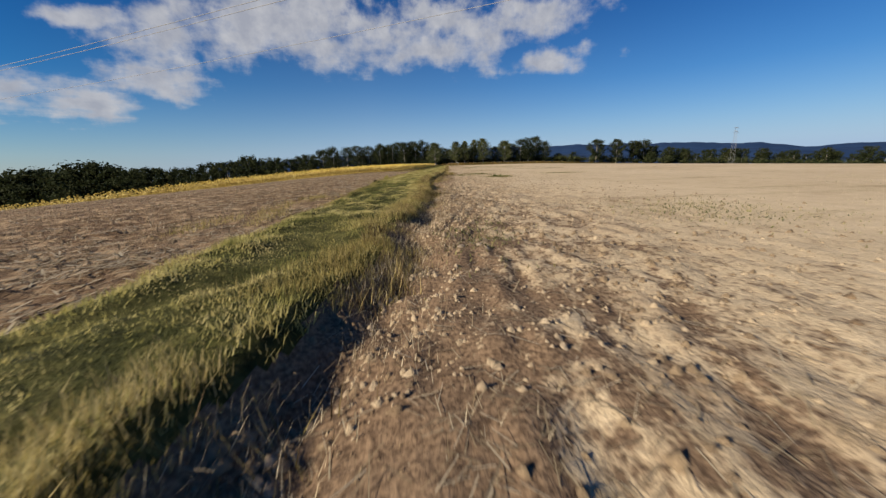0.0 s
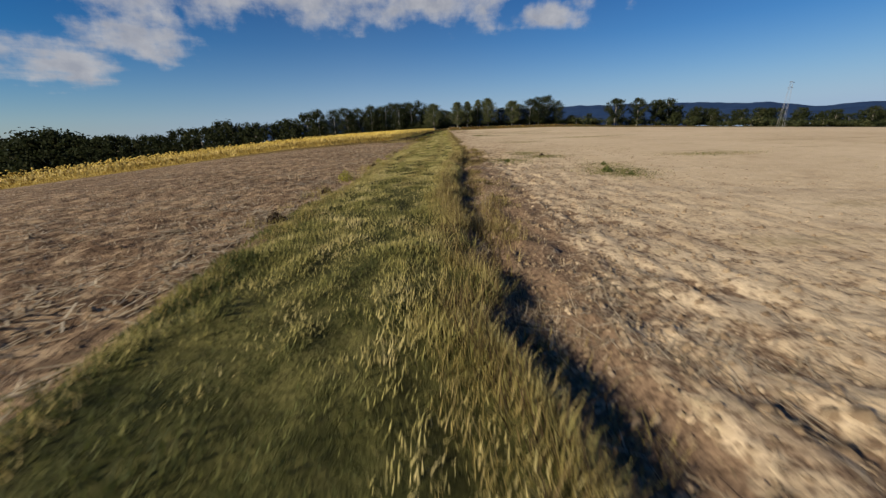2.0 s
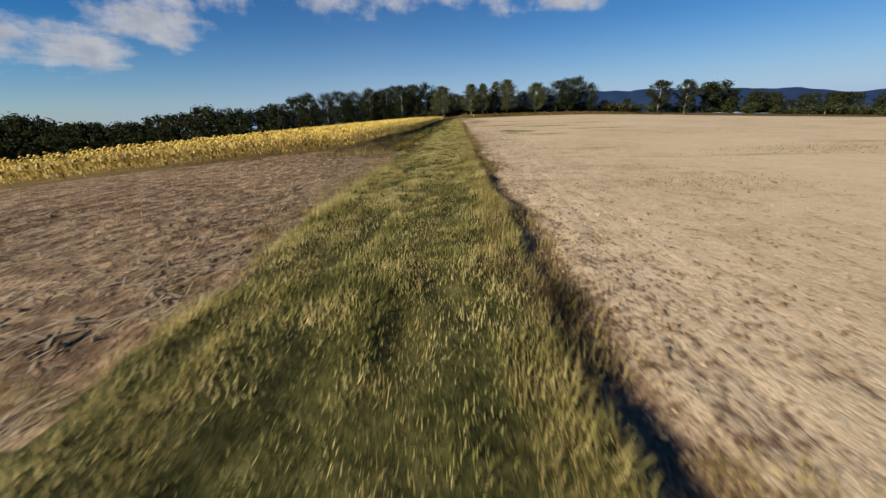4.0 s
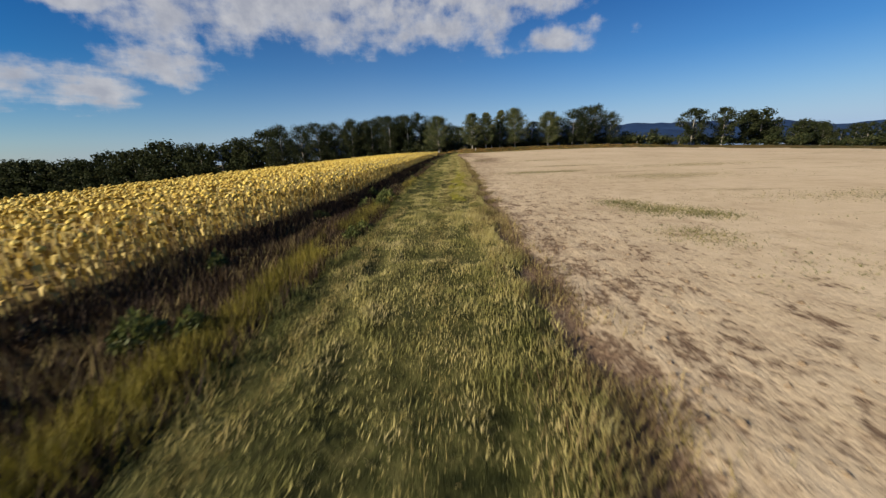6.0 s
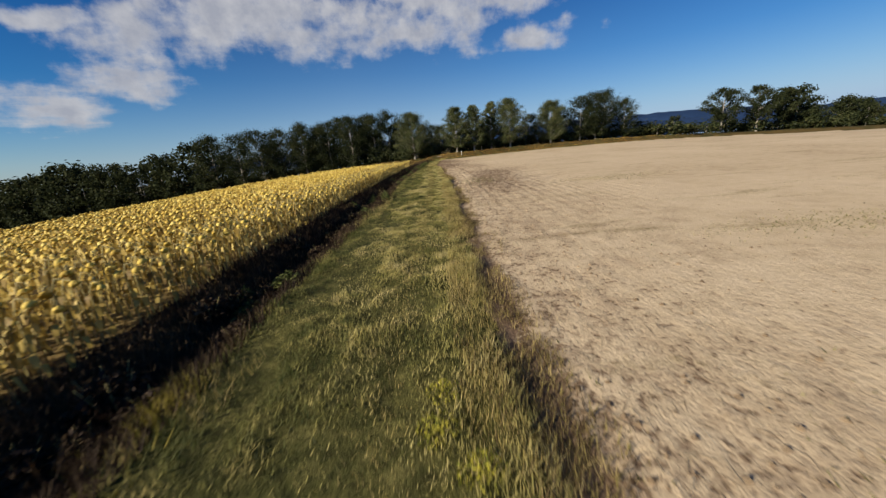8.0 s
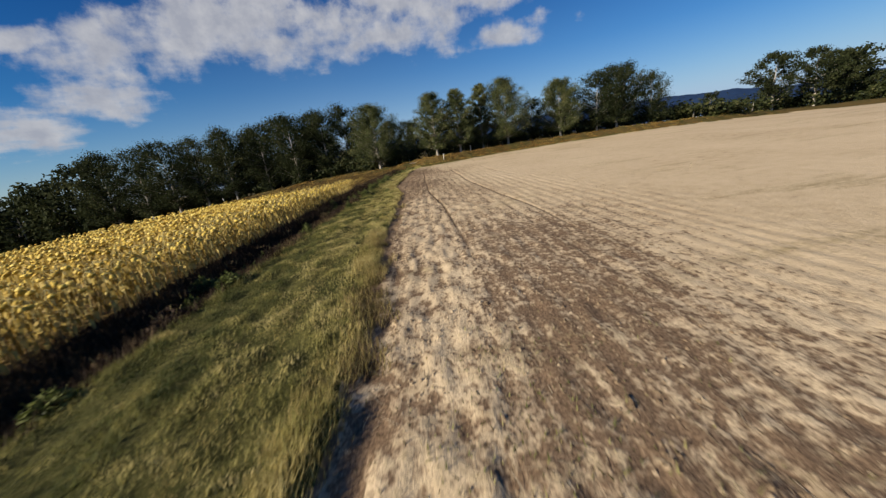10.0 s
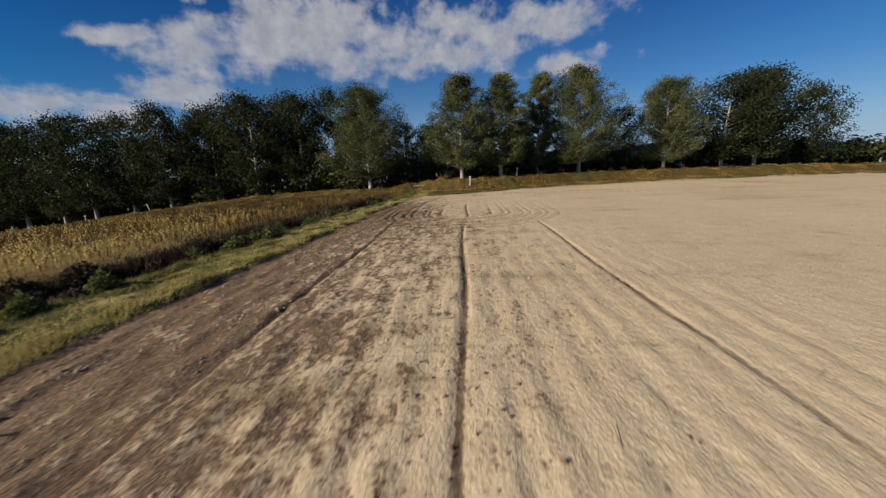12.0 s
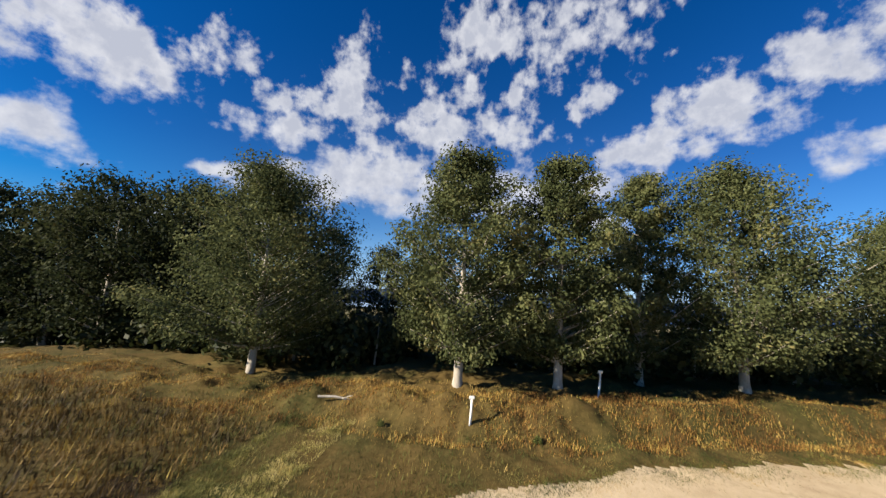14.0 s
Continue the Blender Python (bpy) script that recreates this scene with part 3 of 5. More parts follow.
def furrows(x, y):
    """Furrows along the field and wheel marks of the turn: offset, strength, depth, width."""
    out = []
    for fx, b0, b1, e1, e0, slant in LINES:
        wob = fx + slant * (y + 17) - (0.72 * step(-52, -37, y) if fx < 6 and not slant else 0.0) + 0.04 * np.sin(0.7 * y + fx)
        fade = step(b0, b1, y) * step(e1, e0, y) * (0.3 + 0.8 * vnoise(y * 0.6, y * 0 + 3 * fx, 13))
        out.append((x - wob, fade, 0.05, 0.06))
    d = np.hypot(x - TURN[0], np.minimum(y - TURN[1], 0))
    for rad in RINGS:
        fade = step(-15.5, -21, y) * (0.15 + 1.1 * vnoise(x * 1.4 + 3 * rad, y * 1.4, 23)) * (1.1 - 0.6 * step(5, 7.5, x)) * (1 - 0.45 * step(-23, -19.5, y))
        out.append((d - rad - 0.05 * np.sin(x * 1.7 + rad), fade, 0.065, 0.08))
    return out


def tussock(x, y):
    return 0.65 * vnoise(x * 3.4, y * 2.2, 43) + 0.35 * vnoise(x * 1.3, y * 0.8, 44)


def height(x, y, rough=True):
    er, el_ = edge_right(y), edge_left(y)
    strip = step(0.08, -0.14, x - er) * step(-0.3, 0.3, x - el_)
    strip = strip * step(-8, -18, y)
    z = (0.13 - 0.065 * step(-132, -112, y) - 0.05 * step(-158, -166, y)) * strip - 0.1 * np.logaddexp(0, (-x - 16) / 4) * 4 - 0.045 * np.logaddexp(0, (x - 46) / 6) * 6
    z = np.maximum(z - 0.06 * np.logaddexp(0, (-x - 110) / 10) * 10, -70.0)
    ditch = np.exp(-((x - sun_edge(y) - 1.05) / 0.5) ** 2) * step(FRONT + 3, FRONT + 20, y) * step(-8, -18, y)
    z = z - 0.4 * ditch
    b = y - bank_line(x)
    bank = 0.2 * step(-4.0, -1.6, b) + 0.8 * step(-1.9, -0.4, b)
    z = z + (0.98 - 0.72 * step(4, -6, x)) * bank + (0.45 * bank + 0.3 * step(-4.5, -2.5, b)) * (fbm(x * 0.9, y * 1.1, 3, 11) - 0.5)
    if rough:
        near = step(13, 8, x) * step(-15, -9, x)
        field = step(-0.1, 0.3, x - er) * (1 - bank)
        clod = 0.5 + 1.1 * (0.5 * vnoise(x * 7.5, y * 4.6, 21) + 0.5 * vnoise(x * 3.7, y * 2.6, 22) - 0.5)
        shallow = 0.012 + 0.03 * step(6.5, 1, x) + 0.05 * step(3.4, 0.2, x - er) * (step(-100, -140, y) + 0.35 * step(-76, -64, y) * step(-30, -46, y))
        z = z + near * field * shallow * (1 - 0.6 * step(-27, -21, y)) * (1 - 0.65 * step(-140, -132, y) * step(-62, -70, y)) * (clod - 0.5) * 2
        # last plough furrow beside the grass
        deep = 0.06 - 0.035 * step(-132, -112, y) + 0.025 * step(-134, -150, y) + 0.07 * step(-169.5, -172, y)
        z = z - field * step(-28, -44, y) * deep * (0.55 + 0.9 * fbm(y * 0.7, y * 0 + 2.2, 3, 17)) * np.exp(-((x - er - 0.28 - 0.08 * step(-164, -170, y) - 0.08 * step(-169.5, -172, y)) / (0.26 + 0.07 * step(-164, -170, y) + 0.12 * step(-169.5, -172, y))) ** 2)
        rows = step(-78, -66, y) * step(-26, -34, y) * step(10, 8, x)
        z = z + field * rows * 0.006 * np.sin(x * 2 * math.pi / 0.44 + 2 * fbm(x, y * 0.3, 2, 4))
        for off, fade, depth, wd in furrows(x, y):
            z = z - field * fade * depth * np.exp(-(off / wd) ** 2)
        left = step(0.3, -0.3, x - el_) * step(FRONT, FRONT - 6, y)
        z = z + left * near * 0.075 * (0.6 * vnoise(x * 6.0, y * 4.0, 31) + 0.4 * fbm(x * 2.2, y * 2.2, 2, 32) - 0.5) * 2
        z = z + strip * (0.05 * (fbm(x * 1.7, y * 1.2, 3, 41) - 0.5) * 2 + 0.14 * (tussock(x, y) - 0.45))
    return z


def spread(lo, hi, fine, out, grow=1.18):
    """Coordinates: even steps from lo to hi, then growing ones out to the limits."""
    core = list(np.arange(lo, hi + fine / 2, fine))
    a, s = [core[0]], fine
    while a[-1] > out[0]:
        s *= grow
        a.append(a[-1] - s)
    c, s = [core[-1]], fine
    while c[-1] < out[1]:
        s *= grow
        c.append(c[-1] + s)
    return np.array(a[:0:-1] + core + c[1:])


def build_ground():
    xs = spread(-0.6, 8.0, 0.05, (-2600, 2600), 1.035)
    xs = xs[np.abs(xs) < 14]
    xs = np.concatenate([-np.geomspace(2700, -xs[0] + 0.35, 52), xs, np.arange(xs[-1] + 0.35, 62, 0.7), np.geomspace(62.8, 2700, 38)])
    even = np.concatenate([np.arange(-186, -178, 0.4), np.arange(-178, -138, 0.16), np.arange(-138, -66, 0.28), np.arange(-66, -18, 0.17), np.arange(-18, -13, 0.25), np.arange(-13, 2, 0.125)])
    far_ = spread(-186.0, 2.0, 0.25, (-2600, 2600), 1.16)
    ys = np.concatenate([far_[far_ < -186.2], even, far_[far_ > 2.05]])
    gx, gy = np.meshgrid(xs, ys)
    gz = height(gx, gy)
    v = np.stack([gx, gy, gz], -1).reshape(-1, 3)
    nx, ny = len(xs), len(ys)
    i = (np.arange(ny - 1)[:, None] * nx + np.arange(nx - 1)[None]).ravel()
    f = np.stack([i, i + 1, i + nx + 1, i + nx], -1)
    c = v[f].mean(1)
    x, y = c[:, 0], c[:, 1]
    b = y - bank_line(x)
    jag = 0.5 * (fbm(x * 1.5, y * 1.5, 2, 51) - 0.5)
    soft = 0.9 * (fbm(x * 0.35, y * 0.35, 2, 53) - 0.5)
    idx = np.zeros(len(f), np.int32)                                  # pale field
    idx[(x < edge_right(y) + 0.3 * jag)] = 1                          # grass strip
    idx[(x < edge_left(y) + jag)] = 2                                 # stubble
    front = sun_front(x)
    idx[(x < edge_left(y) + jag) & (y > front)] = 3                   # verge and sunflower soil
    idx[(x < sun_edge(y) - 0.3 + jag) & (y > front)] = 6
    idx[(x < sun_edge(y) + 0.4 + jag) & (y > -17 + 7 * (fbm(x * 0.3, y * 0.3, 3, 55) - 0.5))] = 4
    idx[(b > -3.2 + soft - 2.9 * step(11, 1, x)) & (y > -30)] = 4                                   # bank
    idx[(b > 60) | (np.abs(x) > 330) | (y < -420)] = 5
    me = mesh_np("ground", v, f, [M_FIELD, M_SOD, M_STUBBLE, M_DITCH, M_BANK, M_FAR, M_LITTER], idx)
    tagged(new("ground", smooth(me)), "pale tilled field, green grass strip and brown stubble land", "ground", kind="structure")


build_ground()


# ---- grass, straw and weeds ----
def blades(name, x, y, tall, wide, mat, lean=0.5, label="", category="grass", flat=False, lift=0.0):
    """One object of many bent blades standing at x, y."""
    n = len(x)
    z = height(x, y) + lift - 0.01
    a = rng.uniform(0, 2 * math.pi, n)
    d = np.stack([np.cos(a), np.sin(a), 0 * a], -1)
    side = np.stack([-np.sin(a), np.cos(a), 0 * a], -1) * wide[:, None] / 2
    o = np.stack([x, y, z], -1)
    if flat:
        turn = rng.normal(0, 0.09, n)[:, None]
        tip = o + d * tall[:, None] + np.array([0, 0, 1]) * np.abs(turn) * tall[:, None]
        v = np.stack([o - side, o + side, tip + side * 0.7, tip - side * 0.7], 1)
        v[:, :, 2] += 0.012
        f = np.arange(n * 4).reshape(n, 4)
    else:
        k = rng.uniform(0.2, 1, n)[:, None] * lean
        up = np.array([0, 0, 1.0])
        tip = o + (up * (1 - 0.25 * k) + d * k * 0.7) * tall[:, None]
        v = np.stack([o - side, o + side, tip], 1)
        f = np.arange(n * 3).reshape(n, 3)
    me = mesh_np(name, v.reshape(-1, 3), f, [mat])
    return tagged(new(name, me), label, category, kind="stuff")


def strewn(n, x0, x1, y0, y1):
    return rng.uniform(x0, x1, n), rng.uniform(y0, y1, n)


def build_grass():
    x, y = strewn(1500000, -4.3, 2.2, -178, -4)
    keep = (x < edge_right(y) + 0.05) & (x > edge_left(y) - 0.15)
    x, y = x[keep], y[keep]
    er, el_ = edge_right(y), edge_left(y)
    clump = tussock(x, y)
    keep = rng.uniform(0.1, 0.75, len(x)) < clump
    x, y, er, el_, clump = x[keep], y[keep], er[keep], el_[keep], clump[keep]
    patch = fbm(x * 0.9, y * 0.5, 3, 61)
    track = np.exp(-((x - er + 1.25) / 0.28) ** 2) + np.exp(-((x - er + 2.9) / 0.28) ** 2)
    rim = step(0.5, 0.05, er - x) + 0.9 * step(0.9, 0.1, x - el_)
    tall = (0.02 + 0.045 * patch + 0.075 * clump) * (1 - 0.45 * track) * (1 - 0.35 * step(-154, -164, y)) * (1 + 0.5 * rim) * rng.uniform(0.6, 1.4, len(x))
    wide_ = rng.uniform(0.007, 0.017, len(x))
    lush = (er - x) / (er - el_) + 0.9 * (fbm(x * 0.8, y * 0.25, 3, 66) - 0.5) + 0.5 * (fbm(x * 3, y * 2, 2, 67) - 0.5) > 0.6 + 0.24 * step(-97, -112, y) + 0.22 * step(-122, -134, y) * step(-152, -146, y) - 0.3 * np.exp(-((y + 158) / 5.5) ** 2) - 0.04 * step(-75, -50, y) + 0.32 * step(-161, -167, y) + 0.22 * np.exp(-((y + 148) / 6) ** 2) + 0.14 * step(-145, -141, y) * step(-112, -120, y)
    for sel, name, mat, label in ((lush, "green_grass", M_GREENGRASS, "short dark green grass of the field strip"), (~lush, "grass", M_GRASS, "short yellowing grass of the field strip")):
        blades(name, x[sel], y[sel], tall[sel], wide_[sel], mat, 1.3, label)
    # pale worn wheel track
    x, y = rng.normal(-1.3, 0.16, 26000), rng.uniform(-150, -20, 26000)
    x = x + edge_right(y)
    blades("worn_track", x, y, rng.uniform(0.04, 0.11, len(x)), rng.uniform(0.007, 0.014, len(x)), M_DRY, 1.2, "short dry grass of a wheel track")
    x, y = rng.normal(-2.75, 0.1, 16000), rng.uniform(-165, -98, 16000)
    x = x + edge_right(y)
    blades("worn_track", x, y, rng.uniform(0.04, 0.13, len(x)), rng.uniform(0.007, 0.014, len(x)), M_DRY, 1.2, "dry grass on the ridge of a wheel track")
    # dry tall rim
    x, y = strewn(150000, -0.55, 0.12, -182, -15)
    x = x + edge_right(y)
    keep = fbm(x * 0.6, y * 0.35, 3, 71) > rng.uniform(0.38, 0.56, len(x)) - 0.2 * step(-120, -140, y) + 0.28 * step(-153, -160, y)
    x, y = x[keep], y[keep]
    blades("dry_grass", x, y, rng.uniform(0.08, 0.25, len(x)) * (0.35 + 0.9 * fbm(x * 0.8, y * 0.6, 2, 72)) * (1 - 0.4 * step(-152, -163, y)), rng.uniform(0.004, 0.009, len(x)), M_DRY, 0.9, "tall dry grass along the field edge")
    x, y = rng.normal(-0.2, 0.3, 60000), rng.uniform(-178, -148, 60000)
    keep = fbm(x * 2.1, y * 1.4, 3, 77) > rng.uniform(0.42, 0.62, len(x)) + 0.15 * step(-156, -149, y)
    x, y = x[keep] + edge_right(y[keep]), y[keep]
    blades("dry_tufts", x, y, rng.uniform(0.04, 0.17, len(x)), rng.uniform(0.004, 0.008, len(x)), M_DRY, 1.1, "pale dry tufts leaning over the edge of the turf")


def build_edge_weeds():
    """Ragged dry weeds where the turf breaks off into the tilled soil."""
    x, y = rng.normal(0.1, 0.22, 190000), rng.uniform(-180, -22, 190000)
    x = np.where((y > -124) & (y < -76), x * 1.35, x)
    clump = fbm(x * 2.4, y * 1.3, 3, 74) + 0.5 * (fbm(y * 0.35, y * 0 + 5.2, 3, 75) - 0.5)
    keep = clump > rng.uniform(0.44, 0.62, len(x)) + 0.12 * step(-75, -55, y) + 0.25 * step(-160, -170, y) - 0.11 * step(-126, -116, y) * step(-72, -82, y)
    x, y, clump = x[keep] + edge_right(y[keep]), y[keep], clump[keep]
    rim = np.concatenate([rng.uniform(-0.32, 0.05, 16000), rng.normal(0.7, 0.28, 32000)])
    ry = np.concatenate([rng.uniform(-170, -138, 16000), rng.uniform(-154, -134, 32000)])
    rk = fbm(rim * 2.0, ry * 0.8, 3, 76)
    thick = rk > rng.uniform(0.4, 0.6, len(rim))
    x, y, clump = np.concatenate([x, rim[thick] + edge_right(ry[thick])]), np.concatenate([y, ry[thick]]), np.concatenate([clump, (rk + np.where(rim > 0.1, -0.25, 0.35 - 0.3 * step(-153, -159, ry)))[thick]])
    tall = rng.uniform(0.05, 0.22, len(x)) * (0.3 + 1.2 * clump)
    blades("edge_weeds", x, y, tall, rng.uniform(0.006, 0.014, len(x)), M_EDGE, 1.3, "dry brown weeds along the edge of the tilled field", "weeds")


def build_straw():
    x, y = strewn(150000, 0.05, 13, -179, -9)
    keep = (rng.uniform(0, 1, len(x)) < np.exp(-x / (2.2 + 2.4 * step(-110, -140, y)))) & (fbm(x * 0.5, y * 0.4, 3, 81) > 0.42)
    x, y = x[keep] + edge_right(y[keep]), y[keep]
    blades("straw", x, y, rng.uniform(0.05, 0.24, len(x)), rng.uniform(0.004, 0.01, len(x)), M_STRAW, label="pale straw lying on the tilled field", category="straw", flat=True)
    x, y = strewn(150000, -34, -3.2, -190, -112)
    keep = (x < edge_left(y) + 0.1) & (y < sun_front(x)) & (rng.uniform(0, 1, len(x)) < np.exp((x + 4) / 14))
    x, y = x[keep], y[keep]
    blades("stubble", x, y, rng.uniform(0.03, 0.13, len(x)), rng.uniform(0.008, 0.02, len(x)), M_STRAW, 1.6, "pale straw stubble on brown soil", "stubble")
    x, y = -rng.exponential(4.5, 60000), rng.uniform(-186, FRONT - 3, 60000)
    x = x + edge_left(y)
    keep = (x > -24) & (y < sun_front(x) - 0.5) & (fbm(x * 1.6, y * 1.3, 3, 86) > rng.uniform(0.4, 0.6, len(x)))
    x, y = x[keep], y[keep]
    blades("loose_straw", x, y, rng.uniform(0.08, 0.34, len(x)), rng.uniform(0.012, 0.03, len(x)), M_STRAW, label="pale broken straw strewn over the stubble land", category="straw", flat=True)
    x, y = rng.exponential(0.42, 26000), rng.uniform(-180, -150, 26000)
    keep = fbm(x * 2.2, y * 1.6, 3, 82) > rng.uniform(0.42, 0.6, len(x)) + 0.12 * step(-164, -152, y)
    x, y = x[keep] + edge_right(y[keep]) + 0.05, y[keep]
    blades("cut_stalks", x, y, rng.uniform(0.04, 0.16, len(x)), rng.uniform(0.004, 0.009, len(x)), M_STRAW, 1.4, "grey cut straw stalks standing beside the turf", "stubble")
    x, y = rng.exponential(1.1, 26000) + 0.25, rng.uniform(-179, -136, 26000)
    keep = fbm(x * 1.5, y * 1.2, 3, 88) > rng.uniform(0.4, 0.58, len(x)) + 0.05 * step(-165, -157, y)
    x, y = x[keep] + edge_right(y[keep]), y[keep]
    blades("loose_straw", x, y, rng.uniform(0.08, 0.3, len(x)) * (1 - 0.4 * step(-166, -170, y)), rng.uniform(0.005, 0.011, len(x)) * (1 - 0.3 * step(-166, -170, y)), M_STRAW, label="long pale straw lying over dark earth beside the turf", category="straw", flat=True)
    # weeds in the pale field
    x, y = strewn(110000, 0.5, 45, -190, -8)
    keep = (fbm(x * 0.16, y * 0.3, 3, 83) > 0.64) & (fbm(x * 1.1, y * 1.3, 2, 84) > 0.5)
    x, y = [x[keep]], [y[keep]]
    for px, py, sx, sy, n in ((3.9, -141.3, 0.45, 0.25, 500), (1.9, -142.9, 0.5, 0.4, 600), (3.4, -139, 0.45, 0.4, 500), (4.9, -147.2, 0.4, 0.3, 350), (10.6, -142.6, 0.9, 0.3, 500), (4.2, -84.2, 0.9, 0.35, 600), (6.5, -84, 0.9, 0.35, 500), (10.7, -89.5, 1.6, 0.5, 900),
                              (6.5, -105, 1.2, 0.4, 500), (5.0, -99.5, 0.5, 0.3, 800), (4.5, -98.2, 0.35, 0.3, 500), (5.9, -100.3, 0.35, 0.25, 400), (4.2, -102.5, 0.4, 0.3, 350), (2.2, -61, 0.7, 0.8, 500), (9, -66, 1.5, 0.5, 600), (6, -167, 0.8, 0.7, 400), (1.2, -169, 0.3, 0.5, 250), (14, -120, 2.0, 0.6, 700), (4.3, -147.4, 0.4, 0.35, 400), (4.6, -148.2, 0.25, 0.25, 150), (5.0, -145.4, 0.4, 0.3, 200), (5.8, -126.4, 0.9, 0.4, 400), (13, -98, 2.0, 0.4, 700), (17, -82, 2.4, 0.5, 800), (9, -78, 1.6, 0.3, 500), (5.7, -10.0, 0.5, 0.25, 160), (8.4, -9.3, 0.7, 0.2, 160), (2.2, -12.6, 0.5, 0.5, 120), (11, -11.5, 1.2, 0.2, 150), (14.5, -9.5, 1.4, 0.2, 200), (9.5, -13.4, 0.8, 0.15, 70), (17, -12, 1.8, 0.25, 200)):
        x.append(rng.normal(px, sx * 1.2, 3 * n))
        y.append(rng.normal(py, sy * 1.7, 3 * n))
    x, y = np.concatenate(x), np.concatenate(y)
    blades("weeds", x, y, rng.uniform(0.03, 0.09, len(x)), rng.uniform(0.012, 0.03, len(x)), M_FIELDWEED, 1.5, "low green weeds in the tilled field", "weeds")


def build_verge():
    x, y = strewn(200000, -7.4, -3.0, FRONT - 3, -12)
    keep = (x < edge_left(y) + 0.2) & (x > sun_edge(y) - 0.4)
    x, y = x[keep], y[keep]
    p = fbm(x * 0.5, y * 0.35, 3, 91)
    blades("verge_weeds", x, y, rng.uniform(0.1, 0.5, len(x)) * (0.2 + p), rng.uniform(0.01, 0.03, len(x)), M_WEED, 0.9, "withered brown weeds between grass strip and sunflowers", "weeds")
    x, y = strewn(30000, -8.5, -4.0, FRONT - 5, -98)
    keep = fbm(x * 0.8, y * 0.6, 3, 92) > rng.uniform(0.36, 0.58, len(x)) + 0.2 * step(-106, -98, y) + 0.15 * step(-7, -8.5, x)
    x, y = x[keep], y[keep]
    blades("brown_weeds", x, y, rng.uniform(0.1, 0.42, len(x)), rng.uniform(0.008, 0.02, len(x)), M_EDGE, 1.0, "brown seeding weeds before the sunflower field", "weeds")
    x, y = rng.normal(-3.8, 0.2, 36000), -116 + 34 * rng.uniform(0, 1, 36000) ** 1.2
    keep = fbm(x * 0.8, y * 0.5, 3, 97) > 0.42
    x, y = x[keep], y[keep]
    blades("rank_grass", x, y, rng.uniform(0.1, 0.36, len(x)), rng.uniform(0.01, 0.02, len(x)), M_RANK, 1.0, "rank yellow-green grass along the ditch", "grass")
    x, y = strewn(64000, -4.25, -2.9, FRONT - 60, -9)
    keep = (fbm(x * 0.5, y * 0.4, 3, 93) > 0.52) & (fbm(x * 2.0, y * 1.6, 2, 94) > 0.45)
    x, y = x[keep], y[keep]
    blades("verge_grass", x, y, rng.uniform(0.06, 0.26, len(x)), rng.uniform(0.006, 0.014, len(x)), M_DRY, 1.2, "tall yellowed grass on the edge of the strip", "grass")
    x, y = strewn(420000, -60, 75, -9.5, 20)
    b = y - bank_line(x)
    lip = -3.1 - 2.9 * step(11, 1, x) + 0.9 * (fbm(x * 0.35, y * 0.35, 2, 53) - 0.5)
    keep = (b > lip - rng.exponential(0.5, len(x)) * 2 * fbm(x * 1.3, y * 1.3, 2, 54)) & (b < 2.2)
    ex = rng.uniform(-4, 45, 60000)
    ey = bank_line(ex) - 3.1 - 2.9 * step(11, 1, ex) + 0.9 * (fbm(ex * 0.35, bank_line(ex) * 0.35 - 1.2, 2, 53) - 0.5) + rng.normal(-0.15, 0.42, len(ex)) - 0.5 * (fbm(ex * 0.9, ex * 0 + 4.1, 3, 58) - 0.4)
    x, y, b, lip, keep = np.concatenate([x, ex]), np.concatenate([y, ey]), np.concatenate([b, ey - bank_line(ex)]), np.concatenate([lip, ey - bank_line(ex) + 0.3]), np.concatenate([keep, ex > -99])
    x, y, low = x[keep], y[keep], step(0.8, -0.3, b[keep] - lip[keep])
    tall, wide_ = rng.uniform(0.04, 0.17, len(x)) * (1 - 0.6 * low) * (0.35 + 1.3 * fbm(x * 0.8, y * 1.1, 2, 57)), rng.uniform(0.01, 0.026, len(x))
    foot = (y - bank_line(x) < -2.3 + 1.4 * (fbm(x * 0.4, y * 0.5, 3, 68) - 0.5)) & (fbm(x * 0.9, y * 1.2, 3, 69) < rng.uniform(0.45, 0.68, len(x)))
    for sel, name, mat, label in ((foot, "foot_grass", M_FOOT, "olive green grass at the foot of the bank"), (~foot, "bank_grass", M_BANKGRASS, "rusty and yellow dry grass on the bank")):
        blades(name, x[sel], y[sel], tall[sel], wide_[sel], mat, 1.1, label, "grass")
    # rusty weeds on the cut face of the bank
    x = rng.uniform(-40, 60, 120000)
    y = bank_line(x) + rng.uniform(-2.6, 0.9, len(x))
    patch = fbm(x * 0.45, y * 0.7, 3, 62) + 0.25 * (fbm(x * 2.2, y * 2.2, 2, 63) - 0.5)
    keep = patch > rng.uniform(0.38, 0.54, len(x))
    x, y, patch = x[keep], y[keep], patch[keep]
    blades("bank_weeds", x, y, rng.uniform(0.05, 0.22, len(x)) * (0.2 + 1.3 * patch), rng.uniform(0.012, 0.03, len(x)), M_RUST, 1.0, "rusty orange withered weeds on the bank", "weeds")
    y = rng.uniform(-48, -13, 26000)
    x = edge_left(y) - 0.1 - 1.7 * rng.uniform(0, 1, len(y)) ** 0.8
    keep = fbm(x * 1.2, y * 0.7, 3, 98) > rng.uniform(0.3, 0.6, len(x))
    x, y = x[keep], y[keep]
